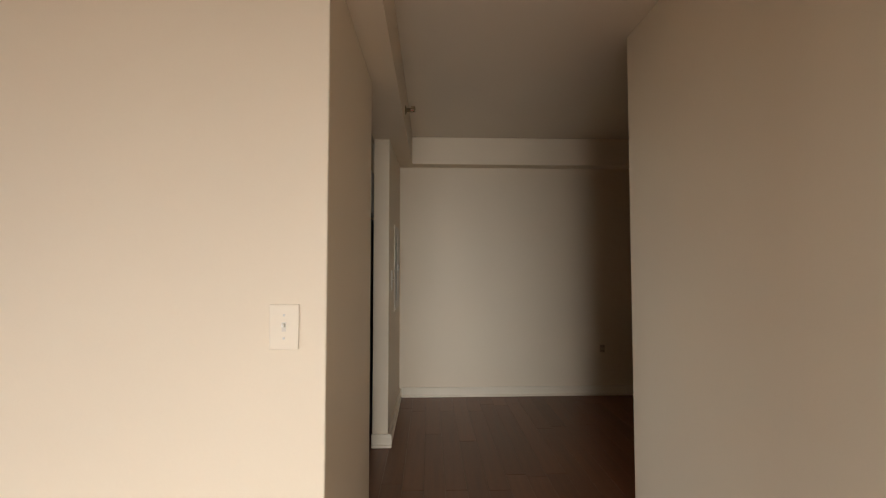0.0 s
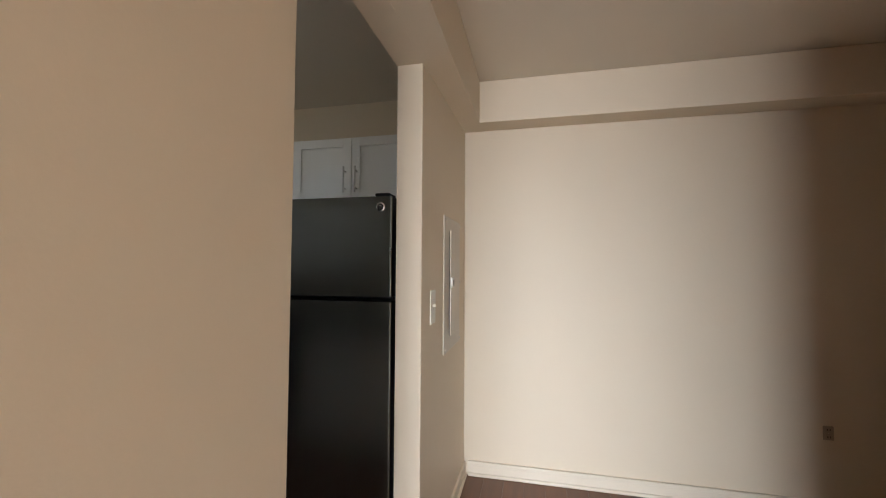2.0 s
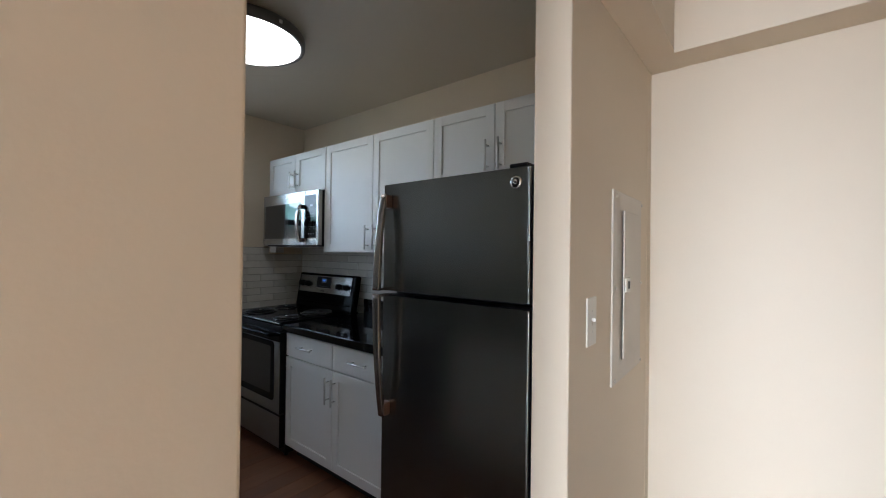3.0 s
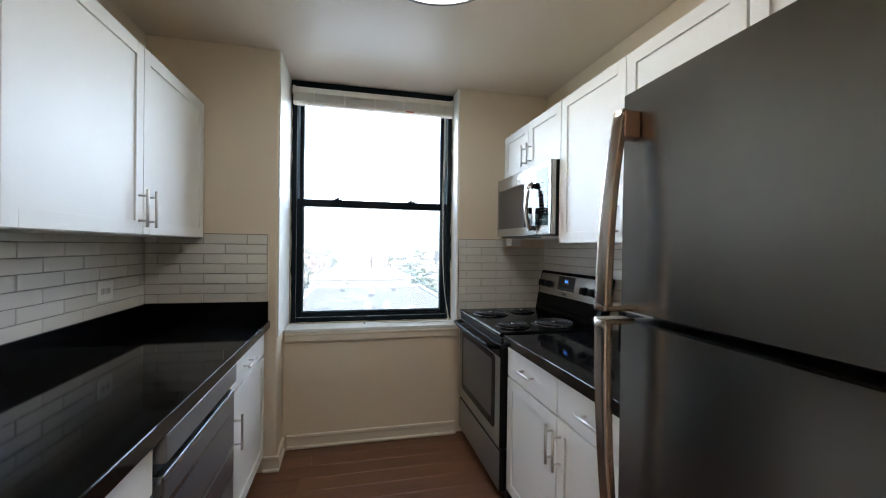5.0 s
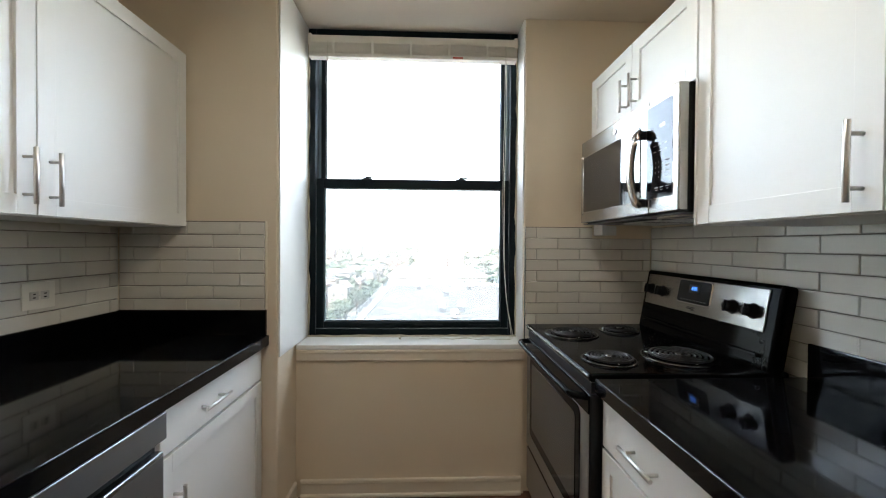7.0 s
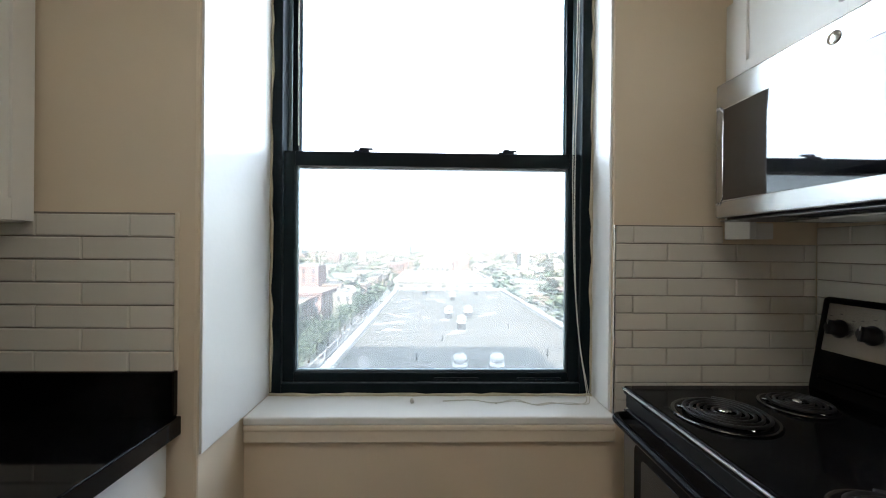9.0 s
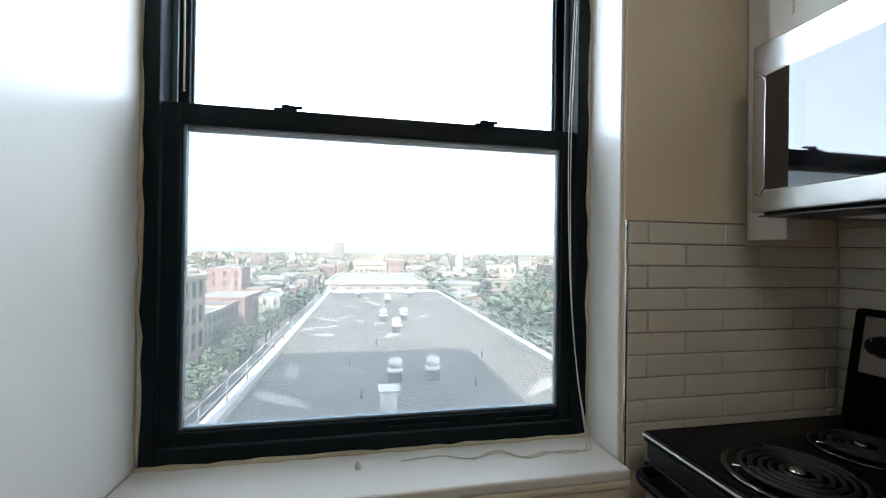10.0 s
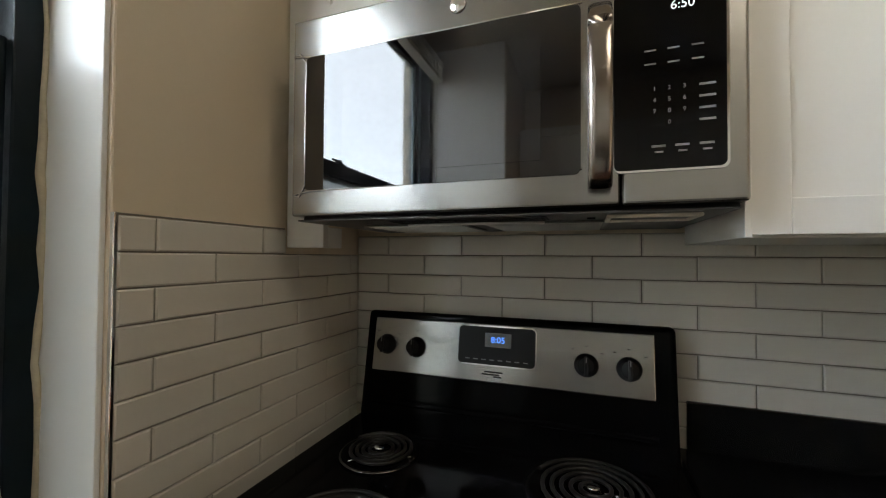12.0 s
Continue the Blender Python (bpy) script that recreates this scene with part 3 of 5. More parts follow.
# dishwasher
dw = thing("dishwasher", (-0.5, 1.72, 0), "stainless steel dishwasher with recessed pocket handle", "dishwasher")
part("tub", box(XL + 0.02, -0.262, 1.404, 2.044, 0.10, 0.842, 0.002), BLACKP, dw)
part("door", box(-0.262, -0.222, 1.402, 2.046, 0.115, 0.735, 0.006, 3), DWSTEEL, dw)
part("handle_recess", box(-0.262, -0.246, 1.404, 2.044, 0.735, 0.772, 0.001), BLACKP, dw)
ctl = part("control_strip", box(-0.262, -0.215, 1.402, 2.046, 0.768, 0.842, 0.003, 3), DWSTEEL, dw)
part("toe_panel", box(-0.345, -0.335, 1.404, 2.044, 0.0, 0.112, 0.001), BLACKP, dw)

# ---- refrigerator ----
fr = thing("refrigerator", (1.2, 0.62, 0), "dark stainless top-freezer refrigerator with long curved handles", "refrigerator")
FX, FY0, FY1 = 0.792, 0.290, 0.967
part("body", box(FX + 0.075, 1.62, FY0 + 0.006, FY1 - 0.006, 0.03, 1.650, 0.006), BLACKP, fr)
part("kick_grille", box(FX + 0.05, FX + 0.07, FY0 + 0.02, FY1 - 0.02, 0.01, 0.085, 0.002), BLACKP, fr)


def fridge_door(name, z0, z1):
    """A door slab with softly rounded vertical edges, steel face and dark edge strip."""
    d = part(name, box(FX + 0.004, FX + 0.070, FY0, FY1, z0, z1, 0.006, 3), BLACKP, fr)
    bm = bmesh.new()
    n = 24
    cols = []
    for i in range(n + 1):
        u = i / n
        bulge = 0.006 * (1 - (2 * u - 1) ** 2)
        cols.append((FY0 + 0.003 + u * (FY1 - FY0 - 0.006), FX + 0.002 - bulge))
    rows = [[bm.verts.new((x, y, z)) for y, x in cols] for z in (z0 + 0.003, z1 - 0.003)]
    for i in range(n):
        bm.faces.new((rows[0][i], rows[1][i], rows[1][i + 1], rows[0][i + 1])).smooth = True
    outline = [(FX + 0.030, cols[0][0])] + [(x, y) for y, x in cols] + [(FX + 0.030, cols[-1][0])]
    for z in (z0 + 0.003, z1 - 0.003):
        bm.faces.new([bm.verts.new((x, y, z)) for x, y in outline])
    for y, x in (cols[0], cols[-1]):
        bm.faces.new([bm.verts.new(p) for p in ((x, y, z0 + 0.003), (x, y, z1 - 0.003), (FX + 0.030, y, z1 - 0.003), (FX + 0.030, y, z0 + 0.003))])
    part("steel_face", bm, STEELV, d, "brushed dark stainless face")
    part("edge_strip", box(FX - 0.001, FX + 0.012, FY0 - 0.001, FY0 + 0.007, z0 + 0.004, z1 - 0.004, 0.002), STEEL, d)
    return d


fdoor = fridge_door("freezer_door", 1.212, 1.660)
mdoor = fridge_door("fresh_food_door", 0.095, 1.196)
part("hinge_cap", box(FX + 0.015, FX + 0.10, FY0 + 0.015, FY0 + 0.085, 1.661, 1.676, 0.006), BLACKP, fr)
YH = FY1 - 0.030


def fridge_handle(door, za, zb, hook):
    """A long bowed handle between za (at the seam) and zb."""
    bm = bmesh.new()
    n = 26
    line, widths = [], []
    for i in range(n + 1):
        u = i / n
        out = 0.056 * (1 - 0.55 * u ** 2.4)
        line.append((FX - 0.004 - out, YH - 0.006 * u, za + (zb - za) * u))
        widths.append(0.019 - 0.003 * u)
    tube(line, widths, 20, flat=0.55, bm=bm, power=0.45)
    h = part("handle", bm, HANDLE, door, "curved brushed steel handle")
    part("handle_mount", box(FX - 0.036, FX + 0.002, YH - 0.024, YH + 0.009, min(zb, zb - 0.055 * hook), max(zb, zb - 0.055 * hook), 0.006, 3), BRONZE, h,
         "bronze-toned handle mount")
    part("handle_collar", box(FX - 0.070, FX + 0.000, YH - 0.0195, YH + 0.0195, min(za, za + 0.011 * hook), max(za, za + 0.011 * hook), 0.004, 3), HANDLE, h,
         "chrome handle collar")


fridge_handle(fdoor, 1.218, 1.612, 1)
fridge_handle(mdoor, 1.203, 0.700, -1)
badge = part("badge", lathe([(0.0, -0.002), (0.019, -0.002), (0.021, 0.0), (0.021, 0.006)], (FX - 0.0015, 0.340, 1.610), "x", 28), CHROME, fdoor, "round chrome badge")
part("badge_centre", lathe([(0.0, -0.0035), (0.015, -0.003), (0.015, 0.0)], (FX - 0.002, 0.340, 1.610), "x", 24), BLACKP, badge)
part("badge_mark", tube([(FX - 0.006, 0.340 + 0.007 * math.cos(a), 1.610 + 0.007 * math.sin(a)) for a in (0.3, 1.3, 2.3, 3.3, 4.3, 5.3, 6.2)], 0.0013, 5), CHROME, badge)

# ---- range ----
RY0, RY1, RX = 2.148, 2.928, 1.0
rg = thing("electric_range", (1.33, 2.54, 0), "black and stainless electric range with four coil burners", "stove")
part("body", box(RX + 0.045, XK - 0.014, RY0 + 0.003, RY1 - 0.003, 0.03, 0.872, 0.003), BLACKP, rg)
top_slab = part("cooktop", box(RX - 0.004, 1.640, RY0, RY1, 0.876, 0.902, 0.008, 3), BLACK, rg, "glossy black enamel cooktop")
# bright strip added for the highlight along the cooktop's black front edge
part("front_edge_glint", box(RX - 0.009, RX - 0.003, RY0 + 0.004, RY1 - 0.004, 0.892, 0.898, 0.002), STEEL, rg)
part("vent_strip", box(RX + 0.004, RX + 0.043, RY0 + 0.006, RY1 - 0.006, 0.838, 0.874, 0.002), BLACKP, rg)
door = part("oven_door", box(RX, RX + 0.042, RY0 + 0.006, RY1 - 0.006, 0.300, 0.834, 0.006, 3), BLACKP, rg, "black oven door with a stainless face")
part("door_face", box(RX - 0.0025, RX + 0.001, RY0 + 0.010, RY1 - 0.010, 0.304, 0.774, 0.001), DARKSTEEL, door, "stainless door face")
part("door_top_band", box(RX - 0.004, RX + 0.002, RY0 + 0.008, RY1 - 0.008, 0.772, 0.832, 0.002), BLACK, door)
part("oven_window", rounded_panel(RX - 0.006, RX - 0.003, RY0 + 0.115, RY1 - 0.115, 0.42, 0.735, 0.016), OVENGLASS, door, "dark oven window")
part("window_surround", rounded_panel(RX - 0.0045, RX - 0.002, RY0 + 0.075, RY1 - 0.075, 0.375, 0.768, 0.030), BLACK, door)
hb = tube(smooth_line([(RX - 0.004, RY0 + 0.03, 0.822), (RX - 0.045, RY0 + 0.05, 0.824), (RX - 0.052, RY0 + 0.12, 0.824), (RX - 0.055, 2.538, 0.824),
                       (RX - 0.052, RY1 - 0.12, 0.824), (RX - 0.045, RY1 - 0.05, 0.824), (RX - 0.004, RY1 - 0.03, 0.822)]), 0.012, 12)
part("door_handle", hb, BLACK, door, "black bar handle")
part("drawer", box(RX + 0.002, RX + 0.042, RY0 + 0.006, RY1 - 0.006, 0.075, 0.290, 0.008, 3), BLACKP, rg, "dark storage drawer")
part("drawer_face", box(RX - 0.0005, RX + 0.003, RY0 + 0.010, RY1 - 0.010, 0.083, 0.284, 0.001), DARKSTEEL, rg, "stainless drawer face")
for y in (RY0 + 0.05, RY1 - 0.08):
    part("foot", lathe([(0.015, 0), (0.015, 0.03)], (RX + 0.08, y, 0.0), sides=12), BLACKP, rg)

# back panel, leaning back
lean = Matrix.Translation((1.60, 2.54, 0.90)) @ Matrix.Rotation(radians(10), 4, "Y") @ Matrix.Translation((-1.60, -2.54, -0.90))


def leaned(bm):
    bm.transform(lean)
    return bm


guard = part("back_panel", leaned(box(1.572, 1.625, RY0, RY1, 0.875, 1.180, 0.014, 4)), BLACK, rg, "black range back panel")
face = part("control_face", leaned(box(1.567, 1.574, RY0 + 0.045, RY1 - 0.030, 1.016, 1.160, 0.003)), STEEL, guard, "stainless control face")
part("lower_lip", leaned(box(1.556, 1.575, RY0 + 0.04, RY1 - 0.04, 0.932, 0.948, 0.006, 3)), BLACK, guard)
part("display_frame", leaned(rounded_panel(1.5648, 1.568, 2.450, 2.652, 1.056, 1.156, 0.014)), CHROME, guard)
part("display", leaned(rounded_panel(1.5635, 1.567, 2.4535, 2.6485, 1.0595, 1.1525, 0.011)), BLACKP, guard, "black clock display")
part("display_lens", leaned(box(1.5628, 1.564, 2.512, 2.580, 1.102, 1.138, 0.0005)), MWGLASS, guard)
for i, (ky, kz) in enumerate(((2.856, 1.088), (2.768, 1.086), (2.337, 1.080), (2.246, 1.080))):
    k = part("knob", leaned(lathe([(0.0, -0.030), (0.017, -0.030), (0.020, -0.026), (0.022, -0.006), (0.027, -0.002), (0.027, 0.0)], (1.567, ky, kz), "x", 28)), BLACKP, guard, "black control knob")
    part("knob_grip", leaned(box(1.530, 1.548, ky - 0.004, ky + 0.004, kz - 0.021, kz + 0.021, 0.002)), BLACKP, k)
    part("knob_pointer", leaned(box(1.5285, 1.5305, ky - 0.001, ky + 0.001, kz + 0.008, kz + 0.020, 0.0003, 1)), PRINT, k)
    for dy, dz in ((0.03, 0.034), (-0.034, 0.028), (0, 0.042)):
        part("knob_marking", leaned(box(1.5663, 1.5668, ky + dy - 0.0035, ky + dy + 0.0035, kz + dz, kz + dz + 0.0018, 0)), DARK, guard)
maker = bmesh.new()
for a, b, z in ((2.585, 2.540, 1.034), (2.578, 2.532, 1.040), (2.555, 2.535, 1.029)):
    box(1.5660, 1.5669, b, a, z, z + 0.0035, 0, bm=maker)
part("maker_mark", leaned(maker), DARK, guard, "small dark maker mark")
for k in range(8):
    part("display_print", leaned(box(1.5630, 1.5634, 2.47 + k * 0.021, 2.482 + k * 0.021, 1.070, 1.0725, 0)), PRINT, guard)


def words(text, size, mat, m, parent, name="writing"):
    """Lettering as a thin mesh at the pose m."""
    cu = bpy.data.curves.new(name, "FONT")
    cu.body, cu.size, cu.extrude, cu.align_x, cu.align_y = text, size, 0.0003, "CENTER", "CENTER"
    tmp = new(name, cu)
    data = bpy.data.meshes.new_from_object(tmp.evaluated_get(bpy.context.evaluated_depsgraph_get()))
    bpy.data.objects.remove(tmp)
    data.transform(m)
    data.transform(Matrix.Translation(-BASES[parent]))
    data.materials.append(mat)
    ob = new(name, data)
    ob.parent = parent
    BASES[ob] = BASES[parent]
    return ob


facing = Matrix(((0, 0, -1, 0), (-1, 0, 0, 0), (0, 1, 0, 0), (0, 0, 0, 1)))
words("8:05", 0.021, CLOCK, lean @ Matrix.Translation((1.5622, 2.546, 1.120)) @ facing, guard, "clock_digits")


def burner(x, y, r):
    """Drip pan with chrome ring and a spiral element."""
    b = thing("coil_burner", (x, y, 0.902), "black coil burner in a chrome drip pan on the range", "burner", "coil burners of the range")
    part("drip_pan", lathe([(0.0, 0.0012), (r * 0.5, 0.0012), (r * 0.92, 0.002), (r * 1.02, 0.0045), (r * 1.06, 0.0058), (r * 1.09, 0.004), (r * 1.10, 0.0008)],
                           (x, y, 0.902), sides=44), PANRIM, b, "chrome drip pan")
    part("pan_well", lathe([(0.0, 0.0026), (r * 0.96, 0.0040), (r * 1.00, 0.0050), (r * 1.01, 0.0040)], (x, y, 0.902), sides=40), BLACK, b)
    turns = 4.2 if r < 0.085 else 5.2
    pts = []
    for i in range(int(turns * 26) + 1):
        a = 2 * math.pi * i / 26
        rad = 0.018 + (r * 0.93 - 0.018) * i / (turns * 26)
        pts.append((x + rad * math.cos(a), y + rad * math.sin(a), 0.9135))
    part("coil", tube(pts, 0.0042, 7), COIL, b, "dark spiral heating element")
    for k in range(3):
        a = 0.5 + k * 2.094
        part("coil_support", tube([(x, y, 0.908), (x + r * 0.95 * math.cos(a), y + r * 0.95 * math.sin(a), 0.908)], 0.0024, 6), CHROME, b)
    part("medallion", lathe([(0.0, 0.017), (0.011, 0.0165), (0.013, 0.012)], (x, y, 0.902), sides=16), CHROME, b)


burner(1.142, 2.700, 0.106)
burner(1.128, 2.302, 0.086)
burner(1.392, 2.325, 0.114)
burner(1.390, 2.762, 0.080)

# ---- microwave ----
MY0, MY1, MZ0, MZ1, MX = 2.127, 2.894, 1.412, 1.806, 1.255
mw = thing("microwave", (1.46, 2.51, 1.40), "stainless over-the-range microwave with curved handle", "microwave")
part("case", box(MX + 0.034, XK - 0.012, MY0 + 0.002, MY1 - 0.002, MZ0 - 0.006, MZ1, 0.003), BLACKP, mw)
mdr = part("door", box(MX, MX + 0.032, 2.290, MY1, MZ0, MZ1, 0.005, 3), STEEL, mw, "stainless microwave door")
part("door_window", rounded_panel(MX - 0.003, MX + 0.001, 2.345, MY1 - 0.035, 1.462, 1.726, 0.010), MWGLASS, mdr, "black glass door window")
part("window_mesh", box(MX - 0.0036, MX - 0.0029, 2.405, MY1 - 0.120, 1.487, 1.690, 0.0002, 1), MESHGLASS, mdr)
part("window_rim", tube(smooth_line([(MX - 0.001, 2.343, 1.47), (MX - 0.001, MY1 - 0.045, 1.461), (MX - 0.001, MY1 - 0.034, 1.472), (MX - 0.001, MY1 - 0.034, 1.715),
                                     (MX - 0.001, MY1 - 0.045, 1.727), (MX - 0.001, 2.343, 1.728)], 3), 0.0022, 6), CHROME, mdr)
hm = []
for i in range(21):
    u = i / 20
    hm.append((MX - 0.018 - 0.034 * math.sin(math.pi * u) ** 0.6, 2.318, 1.440 + 0.262 * u))
mh = part("handle", tube(hm, [0.017] * 21, 20, 0.6, None, True, 0.6), HANDLE, mdr, "curved stainless handle")
for z in (1.452, 1.690):
    part("handle_mount", box(MX - 0.030, MX + 0.001, 2.302, 2.334, z - 0.014, z + 0.014, 0.005), BLACKP, mh)
cp = part("control_panel", box(MX, MX + 0.032, MY0, 2.287, MZ0, MZ1, 0.005, 3), STEEL, mw, "stainless control side")
part("key_panel", rounded_panel(MX - 0.003, MX + 0.001, MY0 + 0.028, 2.298, 1.462, 1.775, 0.008), KEYGLASS, cp, "black glass keypad")
words("6:50", 0.018, CLOCKW, Matrix.Translation((MX - 0.0036, 2.208, 1.696)) @ facing, cp, "clock_digits")
for r, z in enumerate((1.634, 1.614)):
    for c in range(3):
        part("key_print", box(MX - 0.0036, MX - 0.0031, 2.182 + c * 0.030, 2.197 + c * 0.030, z, z + 0.0022, 0), PRINT, cp)
for r in range(4):
    for c in range(3):
        if r < 3 or c == 1:
            words(str(3 * r + 3 - c) if r < 3 else "0", 0.0085, PRINT, Matrix.Translation((MX - 0.0036, 2.206 + c * 0.019, 1.578 - r * 0.0165)) @ facing, cp, "key_digit")
    part("key_print", box(MX - 0.0036, MX - 0.0031, 2.168, 2.188, 1.576 - r * 0.0165, 1.5792 - r * 0.0165, 0), PRINT, cp)
for c in range(3):
    part("key_print", box(MX - 0.0036, MX - 0.0031, 2.170 + c * 0.030, 2.188 + c * 0.030, 1.493, 1.4962, 0), PRINT, cp)
    part("key_print", box(MX - 0.0036, MX - 0.0031, 2.173 + c * 0.030, 2.184 + c * 0.030, 1.485, 1.4875, 0), PRINT, cp)
part("badge", lathe([(0.0, -0.003), (0.013, -0.003), (0.015, -0.001), (0.015, 0.0)], (MX - 0.0005, 2.545, 1.768), "x", 24), CHROME, mdr, "round chrome badge")
part("key_panel_rim", rounded_panel(MX - 0.0016, MX + 0.001, MY0 + 0.0245, 2.2985, 1.4585, 1.7785, 0.010), CHROME, cp, "thin bright rim")
UNDER = material("grey_underside_metal", (0.11, 0.108, 0.104), 0.42, metal=0.6, vary=0.12, scale=20)
UZ = MZ0 - 0.0065
part("underside", box(MX + 0.010, XK - 0.02, MY0 + 0.008, MY1 - 0.008, UZ - 0.003, UZ, 0.001), UNDER, mw, "grey metal underside")
part("vent_recess", box(MX + 0.035, MX + 0.105, 2.400, 2.700, UZ - 0.0045, UZ - 0.003, 0.001), DARK, mw, "dark vent slot")
for k in range(5):
    part("vent_fin", box(MX + 0.045 + k * 0.012, MX + 0.047 + k * 0.012, 2.405, 2.695, UZ - 0.006, UZ - 0.0045, 0), BLACKP, mw)
for y0 in (2.30, 2.57):
    screen = part("grease_filter", box(MX + 0.130, MX + 0.330, y0, y0 + 0.235, UZ - 0.007, UZ - 0.003, 0.002), DARKNICKEL, mw, "grey mesh grease filter")
    for k in range(9):
        part("filter_wire", box(MX + 0.140 + k * 0.0225, MX + 0.143 + k * 0.0225, y0 + 0.008, y0 + 0.227, UZ - 0.0085, UZ - 0.007, 0), NICKEL, screen)
part("filter_latch", box(MX + 0.114, MX + 0.122, 2.410, 2.690, UZ - 0.009, UZ - 0.003, 0.002), NICKEL, mw, "bright latch bar")
lens = part("lamp_cover", box(MX + 0.045, MX + 0.125, 2.178, 2.300, UZ - 0.005, UZ - 0.003, 0.001), DARKNICKEL, mw, "lamp cover in the underside")
for q in ((MX + 0.040, MX + 0.047, 2.172, 2.306), (MX + 0.123, MX + 0.130, 2.172, 2.306), (MX + 0.0475, MX + 0.1225, 2.172, 2.180), (MX + 0.0475, MX + 0.1225, 2.298, 2.306)):
    part("cover_rim", box(*q, UZ - 0.009, UZ - 0.003, 0.002), PANELPAINT, lens)
part("cover_screw", box(MX + 0.080, MX + 0.088, 2.322, 2.336, UZ - 0.006, UZ - 0.003, 0.001), BLACKP, mw)

# ---- kitchen ceiling lamp ----
lamp = thing("ceiling_lamp", (0.562, 1.725, CZ), "round flush ceiling lamp with a glowing white dome and metal rim", "ceiling lamp")
part("pan", lathe([(0.0, 0.0), (0.235, 0.0), (0.235, -0.035), (0.0, -0.035)], (0.562, 1.725, CZ), sides=56), PLASTIC, lamp)
part("rim", lathe([(0.240, -0.018), (0.270, -0.020), (0.274, -0.030), (0.272, -0.062), (0.258, -0.070), (0.249, -0.062), (0.249, -0.030)], (0.562, 1.725, CZ), sides=64), DARKNICKEL, lamp, "brushed nickel rim")
part("diffuser", lathe([(0.249, -0.050), (0.248, -0.066), (0.218, -0.084), (0.165, -0.098), (0.09, -0.106), (0.0, -0.109)], (0.562, 1.725, CZ), sides=64), LAMPGLASS, lamp, "glowing white glass dome")
for a in (0.6, 2.7, 4.8):
    part("thumb_screw", lathe([(0.0, 0.0), (0.008, 0.0), (0.008, 0.012), (0.0, 0.012)], (0.562 + 0.274 * math.cos(a), 1.725 + 0.274 * math.sin(a), CZ - 0.055), sides=10), NICKEL, lamp)

# ---- city outside the kitchen window ----
GZ = -21.0
ROOFING = material("roof_membrane", (0.112, 0.104, 0.090), 0.8, vary=0.45, scale=0.16, grain_scale=3)
COPING = material("pale_coping", (0.42, 0.41, 0.39), 0.6, vary=0.1, scale=1.5)
GALV = material("galvanised_metal", (0.55, 0.55, 0.55), 0.45, metal=0.3, vary=0.1, scale=3)
CURB = material("vent_curb", (0.06, 0.06, 0.065), 0.8, vary=0.2, scale=3)
BRICKR = material("red_brick_far", (0.24, 0.158, 0.138), 0.8, vary=0.22, scale=0.8)
BRICKO = material("orange_brick_far", (0.27, 0.215, 0.175), 0.8, vary=0.2, scale=0.8)
BRICKY = material("yellow_brick_far", (0.33, 0.31, 0.23), 0.8, vary=0.18, scale=0.8)
STUCCO = material("pale_stucco_far", (0.30, 0.275, 0.24), 0.8, vary=0.12, scale=0.6)
CREAMST = material("cream_stone_far", (0.40, 0.34, 0.26), 0.8, vary=0.15, scale=0.5)
COPPER = material("green_copper_roof", (0.05, 0.115, 0.095), 0.6, vary=0.15, scale=0.8)
TARROOF = material("tar_roof_far", (0.12, 0.115, 0.11), 0.8, vary=0.25, scale=0.5)
SILVERROOF = material("silver_roof_far", (0.24, 0.24, 0.235), 0.7, vary=0.2, scale=0.4)
WINDARK = material("far_window_glass", (0.05, 0.06, 0.07), 0.15, vary=0.3, scale=0.5)
STREET = material("street_asphalt", (0.055, 0.055, 0.056), 0.85, vary=0.2, scale=0.4)
WALKWAY = material("pavement_concrete", (0.20, 0.195, 0.185), 0.85, vary=0.15, scale=0.5)
LEAF = material("leaves", (0.080, 0.104, 0.058), 0.6, vary=0.45, scale=0.9, random_piece=0.25)
BARK = material("bark", (0.10, 0.075, 0.055), 0.9, vary=0.3, scale=4)
TOWERW = material("tower_brick", (0.33, 0.22, 0.16), 0.8, vary=0.15, scale=0.5)
GROUNDM = material("city_ground", (0.07, 0.075, 0.06), 0.9, vary=0.35, scale=0.02, grain_scale=0.3)

setting("ground", prism([(-2600, -400), (2600, -400), (2600, 4200), (-2600, 4200)], GZ - 1, GZ), GROUNDM, "flat city ground reaching the horizon", "ground")
setting("road", box(-20.5, -10.5, 4, 420, GZ, GZ + 0.02, 0), STREET, "asphalt street beside the long roof", "road")
setting("pavement_near", box(-10.4, -6.4, 4, 420, GZ, GZ + 0.16, 0.02), WALKWAY, "concrete pavement along the street", "pavement")
setting("pavement_far", box(-24.5, -20.6, 4, 420, GZ, GZ + 0.16, 0.02), WALKWAY, "concrete pavement along the street", "pavement")

tower = thing("apartment_tower", (1.0, -6.0, GZ), "brick apartment tower that holds the rooms", "building", kind="structure")
part("upper_storeys", box(-6.45, 7.0, -14, 3.42, CZ + 0.21, 19.0, 0), TOWERW, tower)
part("lower_storeys", box(-6.45, 7.0, -14, 3.36, GZ, -0.13, 0), TOWERW, tower)
part("outer_pier", box(1.91, 7.0, -14, 3.40, -0.12, CZ + 0.20, 0), TOWERW, tower)

